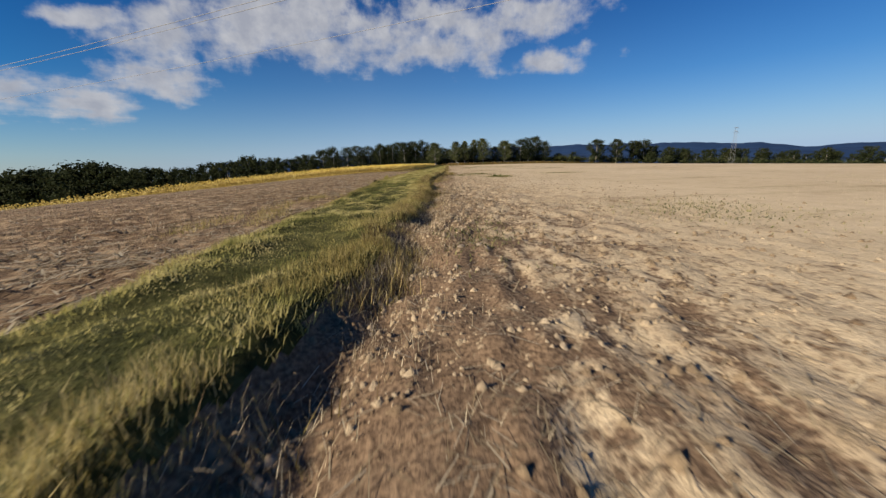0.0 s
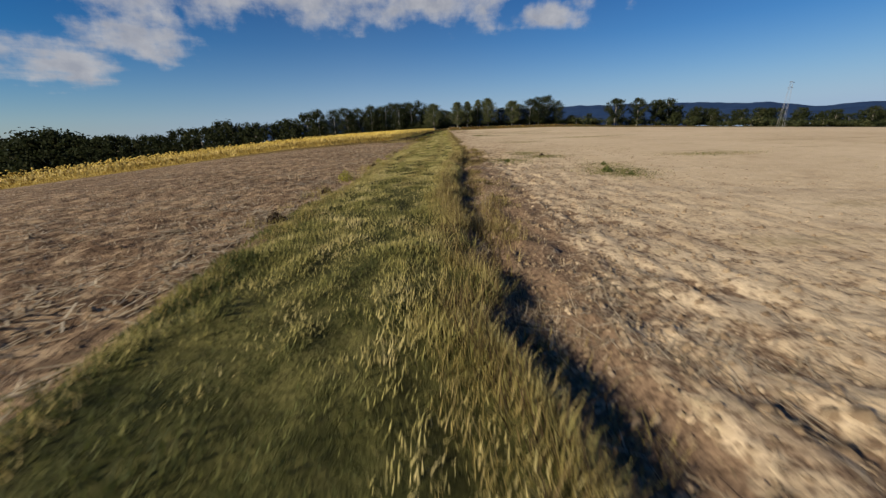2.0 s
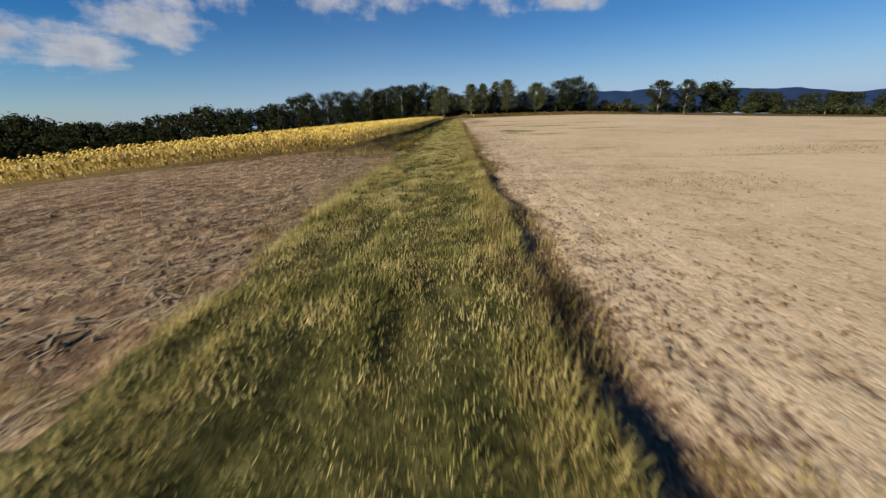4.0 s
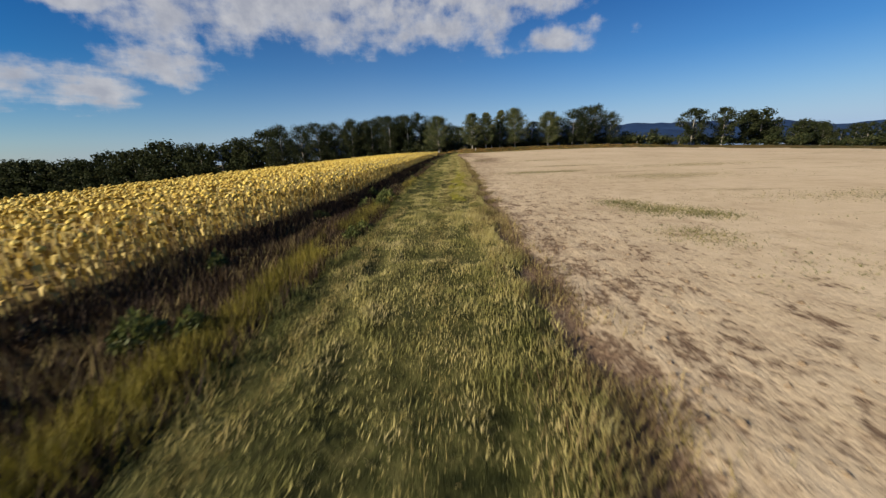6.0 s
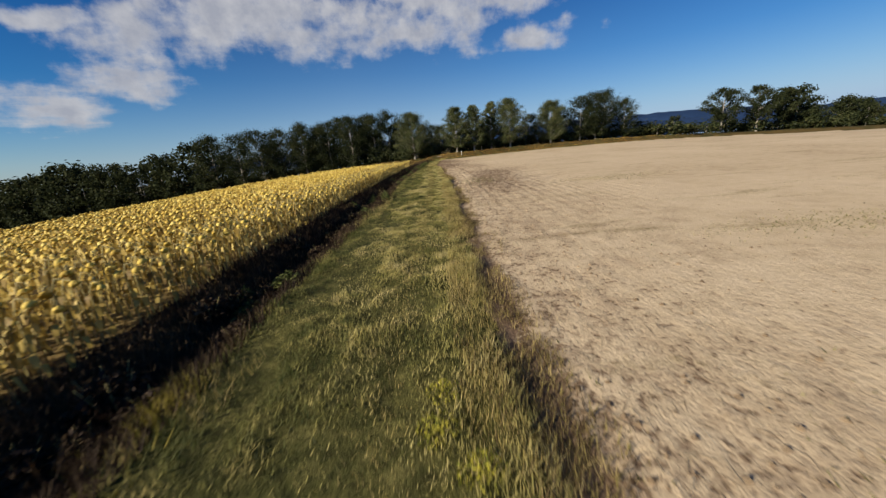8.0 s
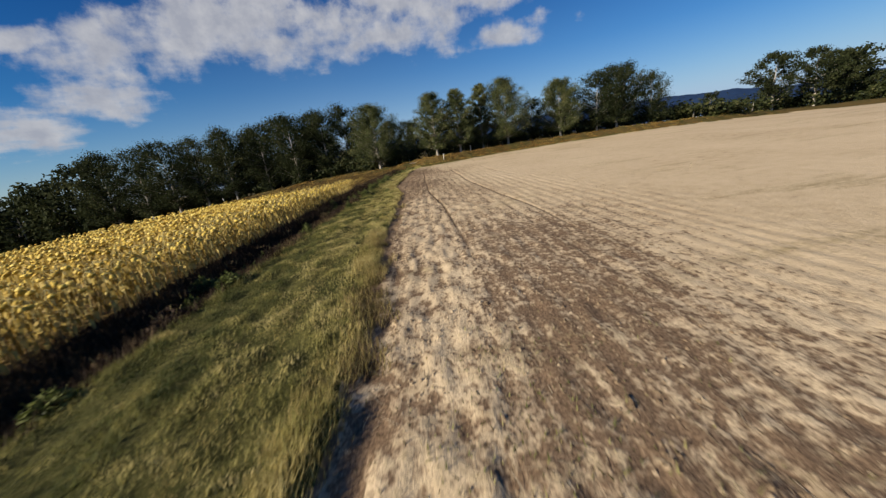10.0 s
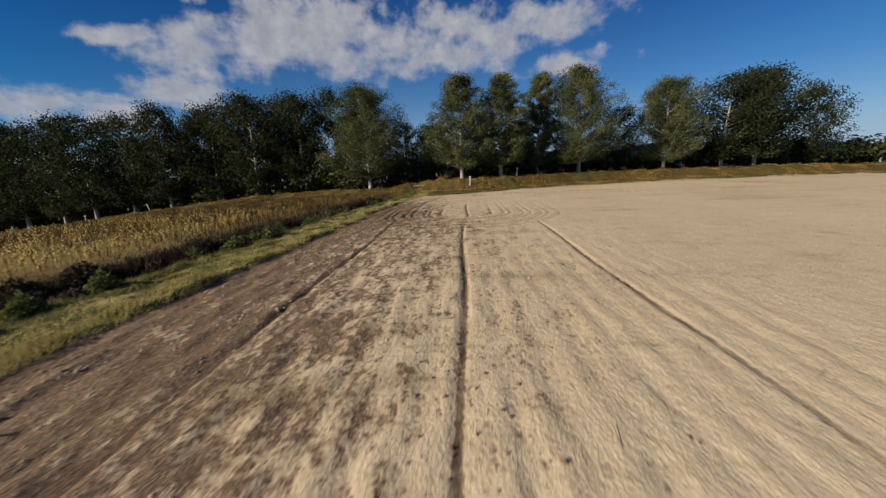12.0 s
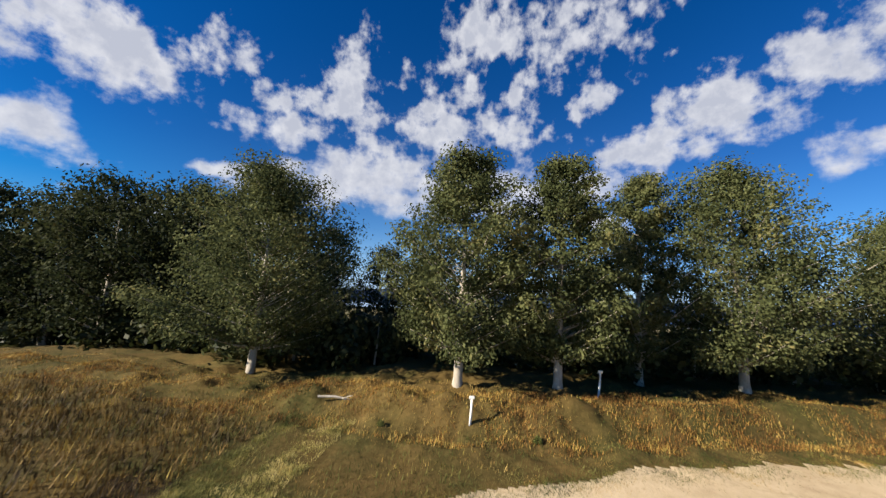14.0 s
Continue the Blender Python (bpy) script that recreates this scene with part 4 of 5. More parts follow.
    blades("dark_weeds", x, y, rng.uniform(0.12, 0.42, len(x)), rng.uniform(0.014, 0.035, len(x)), M_WEED, 0.9, "dark withered weeds along the end of the grass strip", "weeds")
    x, y = strewn(150000, -45, -1.0, -33, 0)
    keep = (y < bank_line(x) - 3.4 + 2.2 * fbm(x * 0.5, y * 0.5, 3, 64) * rng.uniform(0, 1.4, len(x))) & (x < edge_left(y) - 0.2 - 1.5 * step(-10, -18, y)) & (rng.uniform(0, 1, len(x)) < step(-31, -20, y))
    x, y = x[keep], y[keep]
    blades("rough_weeds", x, y, rng.uniform(0.1, 0.4, len(x)), rng.uniform(0.016, 0.045, len(x)), M_ROUGH, 0.9, "rough yellow-olive weeds by the foot of the bank", "weeds")


def scatter_clods(name, x, y, size, mat, label):
    """One object of many faceted crumbs of earth lying at x, y."""
    n = len(x)
    z = height(x, y)
    a = np.arange(5) * 2 * math.pi / 5
    base = np.concatenate([np.stack([np.cos(a), np.sin(a), 0 * a - 0.35], -1), [(0.15, 0.1, 0.62), (-0.3, -0.2, 0.5)]])
    v = base[None] * size[:, None, None] * rng.uniform(0.5, 1.35, (n, 7, 1))
    a = rng.uniform(0, 6.28, n)
    c, sn = np.cos(a)[:, None], np.sin(a)[:, None]
    v = np.stack([v[..., 0] * c - v[..., 1] * sn + x[:, None], v[..., 0] * sn + v[..., 1] * c + y[:, None], v[..., 2] + z[:, None]], -1)
    tri = np.array([(0, 1, 5), (1, 2, 5), (2, 6, 5), (2, 3, 6), (3, 4, 6), (4, 5, 6), (4, 0, 5)])
    f = (tri[None] + (np.arange(n) * 7)[:, None, None]).reshape(-1, 3)
    tagged(new(name, mesh_np(name, v.reshape(-1, 3), f, [mat])), label, "soil clods", kind="stuff")


def build_clods():
    """Crumbs and clods of earth lying on the tilled field."""
    xs, ys = [], []
    for n, y0, y1, reach in ((19000, -179, -130, 2.2), (7000, -130, -66, 2.2), (26000, -66, -16, 3.2)):
        xs.append(rng.exponential(reach, n) + 0.05)
        ys.append(rng.uniform(y0, y1, n))
    x, y = np.concatenate(xs), np.concatenate(ys)
    x = np.where(y > -66, x + 0.07 * np.sin(x * 2 * math.pi / 0.3), x)        # drawn together along the drill rows
    keep = (x < 9) & (fbm(x * 0.7, y * 0.5, 3, 95) > 0.38) & ((y < -66) | (fbm(x * 1.7, y * 0.8, 3, 97) > rng.uniform(0.4, 0.62, len(x))))
    x, y = x[keep] + edge_right(y[keep]), y[keep]
    lx, ly = -rng.exponential(6.0, 9000), rng.uniform(-182, FRONT - 6, 9000)
    lx = lx + edge_left(ly)
    keep = (lx > -26) & (ly < sun_front(lx) - 1)
    x, y = np.concatenate([x, lx[keep]]), np.concatenate([y, ly[keep]])
    scatter_clods("soil_clods", x, y, 0.012 + np.where(y > -66, 0.038, 0.05) * rng.uniform(0, 1, len(x)) ** 2.5, M_CLOD, "crumbled brown clods lying on tilled soil")
    xs, ys = [], []
    for n, y0, y1, reach in ((9000, -179, -156, 1.7), (3000, -156, -120, 2.0), (9000, -66, -22, 3.0)):
        xs.append(rng.exponential(reach, n) + 0.35)
        ys.append(rng.uniform(y0, y1, n))
    x, y = np.concatenate(xs), np.concatenate(ys)
    keep = (x < 7) & (fbm(x * 1.3, y * 0.9, 3, 96) > rng.uniform(0.36, 0.6, len(x)))
    x, y = x[keep] + edge_right(y[keep]), y[keep]
    scatter_clods("pale_clods", x, y, 0.012 + 0.038 * rng.uniform(0, 1, len(x)) ** 2.5, M_PALECLOD, "pale dry lumps of earth on the tilled field")


build_grass()
build_clods()
build_straw()
build_verge()
build_edge_weeds()


# ---- sunflowers ----
def tube(path, radii, sides=5):
    """Vertices and quads of a tapered tube along a path."""
    v, f = [], []
    for k, (p, r) in enumerate(zip(path, radii)):
        d = Vector(path[min(k + 1, len(path) - 1)]) - Vector(path[max(k - 1, 0)])
        q = d.to_track_quat("Z", "Y")
        for s in range(sides):
            a = 2 * math.pi * s / sides
            v.append(Vector(p) + q @ Vector((math.cos(a) * r, math.sin(a) * r, 0)))
        if k:
            for s in range(sides):
                a, b = (k - 1) * sides + s, (k - 1) * sides + (s + 1) % sides
                f.append((a, b, b + sides, a + sides))
    return [tuple(p) for p in v], f


def sunflower_shapes(seed, low=False):
    """Stalk bent over like a cane, hanging leaves and nodding head of one withered plant, facing +x; lists of vertices and quads."""
    r = random.Random(seed)
    h = r.uniform(1.0, 1.2)
    bow, drop = r.uniform(0.13, 0.2), r.uniform(0.08, 0.16)
    path = [(0, 0, -0.05), (0.015, 0, h * 0.5), (0.02, 0.01, h * 0.86), (bow * 0.4, 0.01, h), (bow * 0.85, 0, h * 0.985), (bow, 0, h - drop)]
    stalk = tube(path, [0.015, 0.013, 0.011, 0.010, 0.011, 0.014], 3)
    lv, lf = [], []
    n = 4 if low else 9
    for k in range(n):
        b = 2.4 * k + r.uniform(-0.5, 0.5)
        z = h * (0.22 + 0.7 * (k + r.uniform(0, 1)) / n)
        l, w = r.uniform(0.13, 0.23), r.uniform(0.05, 0.09)
        d, t = Vector((math.cos(b), math.sin(b), 0)), Vector((-math.sin(b), math.cos(b), 0))
        o = Vector((0.02, 0.01, z))
        m = o + d * l * r.uniform(0.3, 0.5) + Vector((0, 0, r.uniform(-0.05, 0.02)))
        e = m + d * l * r.uniform(0.05, 0.25) + Vector((0, 0, -l * r.uniform(0.6, 0.95)))
        i = len(lv)
        if low:
            lv += [tuple(p) for p in (m + t * w * 0.6, m - t * w * 0.6, e - t * w * 0.5, e + t * w * 0.5)]
            lf += [(i, i + 1, i + 2, i + 3)]
        else:
            lv += [tuple(p) for p in (o - t * 0.01, o + t * 0.01, m + t * w / 2, m - t * w / 2, e + t * w * 0.3, e - t * w * 0.3)]
            lf += [(i, i + 1, i + 2, i + 3), (i + 3, i + 2, i + 4, i + 5)]
    hv, hf = [], []
    c = Vector(path[-1])
    face = Vector((r.uniform(0.25, 0.7), r.uniform(-0.2, 0.2), -0.8)).normalized()
    q = face.to_track_quat("Z", "Y")
    rad = r.uniform(0.055, 0.075)
    sides = 6 if low else 8
    rings = ((0.2, -0.055), (0.72, -0.04), (1.0, 0.0)) if low else ((0.15, -0.06), (0.65, -0.045), (1.0, -0.005), (0.8, 0.02), (0.05, 0.012))
    for rr, zz in rings:
        for k in range(sides):
            t = 2 * math.pi * k / sides
            wave = r.uniform(0.9, 1.1) if rr > 0.5 else 1.0
            hv.append(tuple(c + q @ Vector((math.cos(t) * rad * rr * wave, math.sin(t) * rad * rr * wave, zz))))
    for j in range(len(rings) - 1):
        for k in range(sides):
            p, p2 = j * sides + k, j * sides + (k + 1) % sides
            hf.append((p, p2, p2 + sides, p + sides))
    pv, pf = [], []
    for k in range(14):
        t = 2 * math.pi * k / 14
        e = q @ Vector((math.cos(t), math.sin(t), 0))
        out = r.uniform(1.2, 1.5) if k % 2 else 1.04
        pv += [tuple(c + e * rad * 0.85), tuple(c + e * rad * out + face * r.uniform(-0.02, 0.03))]
        a, b = 2 * k, 2 * ((k + 1) % 14)
        pf.append((a, b, b + 1, a + 1))
    return stalk, (lv, lf), (hv, hf), (pv, pf)


def build_sunflowers():
    shapes = [sunflower_shapes(k) for k in range(6)]
    plain = [sunflower_shapes(20 + k, True) for k in range(5)]
    proto = []
    for st, lf, hd, pt in shapes:
        root = new("sunflower")
        tagged(root, "withered yellow sunflower with a drooping head", "sunflower", "sunflowers along the field edge")
        part("stalk", smooth(mesh_np("stalk", *st, [M_STALK])), root)
        part("leaves", mesh_np("leaves", *lf, [M_SUNLEAF]), root, "dry yellow leaves")
        head = part("flower_head", mesh_np("flower_head", *hd, [M_HEAD]), root, "nodding flower head with a pale yellow back")
        part("petals", mesh_np("petals", *pt, [M_SUNLEAF]), head, "shrivelled golden petals")
        proto.append(root)
    r = random.Random(5)
    k = 0
    y = FRONT + 0.6
    while y < -31 and k < 300:
        x = float(sun_edge(np.array(y))) - 0.2 + r.uniform(-0.12, 0.12)
        m = pose(x, y, float(height(np.array(x), np.array(y))), r.gauss(0, 3), r.gauss(0, 3), r.gauss(0, 28))
        if k < len(proto):
            proto[k].matrix_world = m
        else:
            copy_thing(proto[k % len(proto)], m)
        k += 1
        y += r.uniform(0.2, 0.34)
    # the rest of the field
    def grow(x, y, name, shapes, pieces, scale_up):
        vs, fs, ids, base = [], [], [], 0
        which = rng.integers(0, len(shapes), len(x))
        turn = rng.normal(0, 0.5, len(x))
        size = rng.uniform(0.85, 1.12, len(x)) * (1 - 0.62 * step(-40, -27, y))
        z = height(x, y, False)
        for s, shape in enumerate(shapes):
            sel = np.where(which == s)[0]
            c, sn = np.cos(turn[sel])[:, None], np.sin(turn[sel])[:, None]
            for p in pieces:
                pv, pf = np.array(shape[p][0]), np.array(shape[p][1])
                w = scale_up
                vx = (pv[:, 0] * c - pv[:, 1] * sn) * size[sel][:, None] * w + x[sel][:, None]
                vy = (pv[:, 0] * sn + pv[:, 1] * c) * size[sel][:, None] * w + y[sel][:, None]
                vz = pv[None, :, 2] * size[sel][:, None] + z[sel][:, None]
                vs.append(np.stack([vx, vy, vz], -1).reshape(-1, 3))
                fs.append((pf[None] + (np.arange(len(sel)) * len(pv))[:, None, None]).reshape(-1, 4) + base)
                ids.append(np.full(len(fs[-1]), p))
                base += len(vs[-1])
        me = mesh_np(name, np.concatenate(vs), np.concatenate(fs), [M_STALK, M_SUNLEAF, M_HEAD, M_SUNLEAF], np.concatenate(ids))
        tagged(new(name, me), "dense field of withered golden yellow sunflowers", "sunflowers", kind="stuff")

    def rows(x0, x1, gap, along):
        xs, ys = [], []
        for x in np.arange(x1, x0, -gap):
            lo = FRONT + 0.8 * min(max(x + 7, -30), 0)
            n = max(int((-10 - lo) / along), 1)
            yy = lo + (np.arange(n) + rng.uniform(-0.35, 0.35, n)) * along
            xs.append(np.full(n, x) + rng.normal(0, 0.08, n))
            ys.append(yy)
        x, y = np.concatenate(xs), np.concatenate(ys)
        k = (y < np.minimum(bank_line(x) - 6.5, 0)) & (x < sun_edge(y) - 0.45 - 0.6 * step(-30, -16, y)) & (rng.uniform(0, 1, len(x)) > 0.6 * step(-34, -25, y) + 0.4 * step(-22, -15, y))
        return x[k], y[k]

    grow(*rows(-7.6, -5.8, 0.45, 0.22), "sunflower_rows", shapes, (0, 1, 2, 3), 1.0)
    grow(*rows(-16, -7.7, 0.45, 0.23), "sunflower_crop", plain, (1, 2), 1.0)
    grow(*rows(-34, -16.3, 0.58, 0.36), "sunflower_crop", plain, (1, 2), 1.15)
    grow(*rows(-200, -121, 1.7, 1.3), "sunflower_distance", plain, (1, 2), 2.4)
    grow(*rows(-120, -34, 1.0, 0.7), "sunflower_distance", plain, (1, 2), 1.55)


build_sunflowers()


# ---- trees ----
def leaf_quads(g, o, out, size, scatter=0.7, slim=0.55):
    """Leaf quads at the points o; each faces out from its bunch, with some scatter."""
    n = len(o)
    face = out + scatter * g.normal(size=(n, 3))
    face /= np.linalg.norm(face, axis=1, keepdims=True)
    u = np.cross(face, g.normal(size=(n, 3)))
    u /= np.linalg.norm(u, axis=1, keepdims=True)
    w = np.cross(face, u)
    s = size * g.uniform(0.6, 1.3, n)[:, None]
    v = np.stack([o - u * s, o + w * s * slim, o + u * s, o - w * s * slim], 1).reshape(-1, 3)
    return v, np.arange(4 * n).reshape(n, 4)


def tree_shapes(seed, h, spread_, lobes, leaves, leaf, bare=0.12, lobe=1.0, taper=False):
    """Trunk with limbs, and a crown of many leaves gathered in lobes at the limbs' ends."""
    r = random.Random(seed)
    g = np.random.default_rng(seed)
    lean = (r.uniform(-0.25, 0.25), r.uniform(-0.25, 0.25))
    tv, tf = [], []

    def add(path, radii, sides):
        v, f = tube(path, radii, sides)
        n = len(tv)
        tv.extend(v)
        tf.extend([tuple(i + n for i in q) for q in f])

    trunk = [(lean[0] * t * t, lean[1] * t * t, h * 0.86 * t - 0.15) for t in (0, 0.05, 0.2, 0.4, 0.6, 0.8, 1.0)]
    w = h * 0.0175
    add(trunk, [w * 1.45, w * 1.05, w * 0.95, w * 0.75, w * 0.5, w * 0.28, w * 0.1], 9)
    centres = []
    for k in range(lobes):
        t = (k + r.uniform(0, 0.8)) / lobes
        a = k * 2.4 + r.uniform(-0.5, 0.5)
        if taper:
            profile = (0.66 + 1.3 * t) if t < 0.26 else max(1 - ((t - 0.26) / 0.8) ** 2, 0.02) ** 0.7
        else:
            profile = (0.6 + 0.9 * t) if t < 0.45 else math.sqrt(max(1 - ((t - 0.45) / 0.58) ** 2, 0.03))
        reach = spread_ * min(profile, 1.0) * (r.uniform(0.4, 1.08) + 0.1 * math.sin(3 * a + 7 * t))
        ze = h * (bare + (0.94 - bare) * t) + r.uniform(-0.3, 0.3)
        zb = max(ze - reach * r.uniform(0.3, 0.8), h * 0.1)
        tt = zb / (h * 0.86)
        o = (lean[0] * tt * tt, lean[1] * tt * tt, zb)
        e = (o[0] + math.cos(a) * reach, o[1] + math.sin(a) * reach, ze)
        m = (o[0] + math.cos(a) * reach * 0.5, o[1] + math.sin(a) * reach * 0.5, (zb * 0.55 + ze * 0.45))
        add([o, m, e], [w * 0.24 * (1.15 - t), w * 0.14 * (1.15 - t), 0.012], 5)
        centres.append((e, lobe * h * r.uniform(0.06, 0.105)))
        centres.append((m, lobe * h * r.uniform(0.04, 0.07)))
        centres.append((tuple((p + q) / 2 for p, q in zip(m, e)), lobe * h * r.uniform(0.045, 0.08)))
    centres.append(((lean[0], lean[1], h * 0.94), h * 0.06))
    c = np.array([p for p, _ in centres])
    rad = np.array([q for _, q in centres])
    pick = g.choice(len(c), leaves, p=rad ** 2 / (rad ** 2).sum())
    d = g.normal(size=(leaves, 3))
    d /= np.linalg.norm(d, axis=1, keepdims=True)
    rr = g.uniform(0, 1, leaves) ** 0.45 * g.uniform(0.75, 1.25, leaves)
    o = c[pick] + d * (rad[pick] * rr)[:, None] * np.array([1.15, 1.15, 0.8])
    keep = o[:, 2] > h * 0.085
    o, d = o[keep], d[keep]
    return (tv, tf), leaf_quads(g, o, d + [0, 0, 0.25], leaf, 0.55)


def make_tree(seed, h, spread_, lobes, leaves, leaf, label, group, mat=M_LEAF, bare=0.12, lobe=1.0, taper=False):
    (tv, tf), (lv, lf) = tree_shapes(seed, h, spread_, lobes, leaves, leaf, bare, lobe, taper)
    root = new("tree")
    tagged(root, label, "tree", group)
    part("trunk", smooth(mesh_np("trunk", tv, tf, [M_BARK])), root, "pale grey trunk and limbs")
    part("crown", mesh_np("crown", lv, lf, [mat]), root, "crown of small dark green leaves")
    return root


def ground_z(x, y):
    return float(height(np.array(float(x)), np.array(float(y)), False))


def plant(root, x, y, turn=0, s=1.0, sz=None):
    root.matrix_world = pose(x, y, ground_z(x, y) - 0.05, 0, 0, turn)
    root.scale = (s, s, sz or s)
    return root


def plant_copy(root, x, y, turn, s, sz=None):
    ob = copy_thing(root, pose(x, y, ground_z(x, y) - 0.05, 0, 0, turn))
    ob.scale = (s, s, sz or s)
    return ob


def build_trees():
    near = "tall tree with a pale trunk standing on the bank"
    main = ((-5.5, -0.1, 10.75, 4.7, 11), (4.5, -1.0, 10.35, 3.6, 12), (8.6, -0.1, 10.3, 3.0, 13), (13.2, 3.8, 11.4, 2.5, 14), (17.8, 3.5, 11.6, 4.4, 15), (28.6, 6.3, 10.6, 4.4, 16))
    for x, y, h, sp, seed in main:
        t = make_tree(seed, h, sp, 125, 40000 if sp < 4 else 52000, 0.08, near, "trees on the bank", M_LITLEAF, 0.15, 0.2 * sp + 0.05, True)
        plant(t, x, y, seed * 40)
    wood = [make_tree(30 + k, 10.8, 3.9, 60, 13500, 0.125, "tall leafy tree in the row behind the fields", "trees of the wood", M_LEAF, 0.12, 1.22) for k in range(4)]
    far = [make_tree(40 + k, 10.8, 4.5, 44, 2600, 0.33, "distant dark leafy tree of the wood", "trees of the wood", M_LEAF, 0.08, 1.25) for k in range(2)]
    for k, (x, y) in enumerate(((-15.5, 6), (-21, 5), (-27, 6), (-33, 5))):
        plant(wood[k], x, y, 70 * k, 1.05, (1.12, 1.18, 1.14, 1.22)[k])
    plant(far[0], -150, 34, 0, 1.3)
    plant(far[1], 130, 26, 0, 0.8)
    # three spreading trees beyond the far corner of the field
    for x, y, h, sp, seed in ((76.5, 12.5, 11.8, 5.2, 51), (87.5, 14, 12.2, 4.6, 52), (98, 18, 12.0, 4.4, 53)):
        plant(make_tree(seed, h, sp, 40, 7000, 0.2, "broad dark tree with an open crown beyond the field", "trees beyond the field", M_LEAF, 0.3, 1.0), x, y, seed * 31)
    r = random.Random(9)
    spots = []
    for k in range(48):                                       # wood on the far left
        x = -38.5 - 6.4 * k + r.uniform(-1.5, 1.5)
        spots.append((x, float(bank_line(np.array(x))) + 3 + r.uniform(-1, 2.5), r.uniform(0.92, 1.12) * (1.15 if k < 8 else 1.3 if k < 16 else 1.5) * float(np.interp(x, [-340, -270, -240, -200, -170, -145, -132, -102, -97, -78, -73, -56, -50], [2.3, 2.2, 2.1, 1.82, 1.35, 1.12, 1.22, 1.14, 0.98, 0.96, 1.14, 1.12, 1]))))
    for x, y in ((-12, 9), (-18.5, 9.5), (-24, 10), (-30, 9), (-36, 11), (-9.5, 13), (-3.5, 14), (1, 11.5), (6, 12.5), (12, 12), (-0.5, 18)):
        spots.append((x, y, r.uniform(0.85, 1.0) * (1.15 if x < -10 else 0.8)))
    for k in range(22):                                       # second row
        x = -270 + 12.5 * k + r.uniform(-2, 2)
        spots.append((x, float(bank_line(np.array(x))) + 11 + r.uniform(-2, 4), r.uniform(0.85, 1.0) * float(np.interp(x, [-270, -240, -200, -170, -150, -85, -70], [2.3, 2.15, 1.85, 1.45, 1.35, 1.15, 1.0]))))
    for x, y, s in ((37, 9, 1.06), (41, 9, 1.1), (46, 15, 1.2), (50, 12, 0.95), (24, 9, 0.75), (33, 12, 0.85), (61, 25, 0.45), (66, 16.3, 0.5), (105, 21, 1.15), (112, 26, 0.9), (108, 25, 0.7), (118, 20, 0.85), (126, 24, 0.8),
                    (140, 20, 0.75), (152, 22, 0.8), (163, 15, 0.85), (176, 12, 0.75), (190, 10, 0.9), (205, 5, 0.95), (222, 0, 0.9), (240, -8, 0.95), (262, -20, 1.0), (285, -35, 1.0), (300, -60, 1.0)):
        spots.append((x, y, s))
    for k in range(46):                                       # continuous far row
        x = 108 + 4.6 * k + r.uniform(-1, 1)
        spots.append((x, float(bank_line(np.array(x))) + 10 + r.uniform(-4, 6), r.uniform(0.55, 0.85)))
    for k, (x, y, s) in enumerate(spots):
        plant_copy(far[k % 2] if x < -60 or x > 60 else wood[k % 4], x, y, r.uniform(0, 360), s * r.uniform(0.95, 1.05), s * (1.07 if -60 < x < -2 else 1.0))
    # undergrowth
    shrubs = []
    for k in range(3):
        root = new("shrub")
        tagged(root, "dark leafy undergrowth shrub beneath the trees", "shrub", "undergrowth")
        g = np.random.default_rng(70 + k)
        n = 1200
        c = g.normal(0, 1, (9, 3)) * [1.1, 0.7, 0.35] + [0, 0, 0.9]
        away = g.normal(0, 0.42, (n, 3))
        o = c[g.integers(0, 9, n)] + away
        keep = o[:, 2] > 0
        leaves = leaf_quads(g, o[keep], away[keep] / 0.5, 0.15, 0.5, 0.6)
        stem = tube([(0, 0, -0.1), (0.05, 0, 0.7), (0.1, 0.05, 1.4)], [0.06, 0.045, 0.02], 6)
        part("stem", mesh_np("stem", *stem, [M_BARK]), root)
        part("foliage", mesh_np("foliage", *leaves, [M_SHRUB]), root)
        shrubs.append(root)
    for k in range(3):
        plant(shrubs[k], -1 + 6 * k, 5.5, 50 * k, 1.3)
    for k in range(64):
        x = -95 + 2.5 * k + r.uniform(-0.8, 0.8)
        plant_copy(shrubs[k % 3], x, bank_line(np.array(x)) + r.uniform(5.0, 8.5), r.uniform(0, 360), r.uniform(1.1, 1.9), r.uniform(1.0, 1.6))
    for k in range(40):
        x = 60 + 6.5 * k + r.uniform(-2, 2)
        plant_copy(shrubs[k % 3], x, bank_line(np.array(x)) + 5 + r.uniform(-3, 3), r.uniform(0, 360), r.uniform(1.6, 2.8), r.uniform(1.2, 2.0))


build_trees()


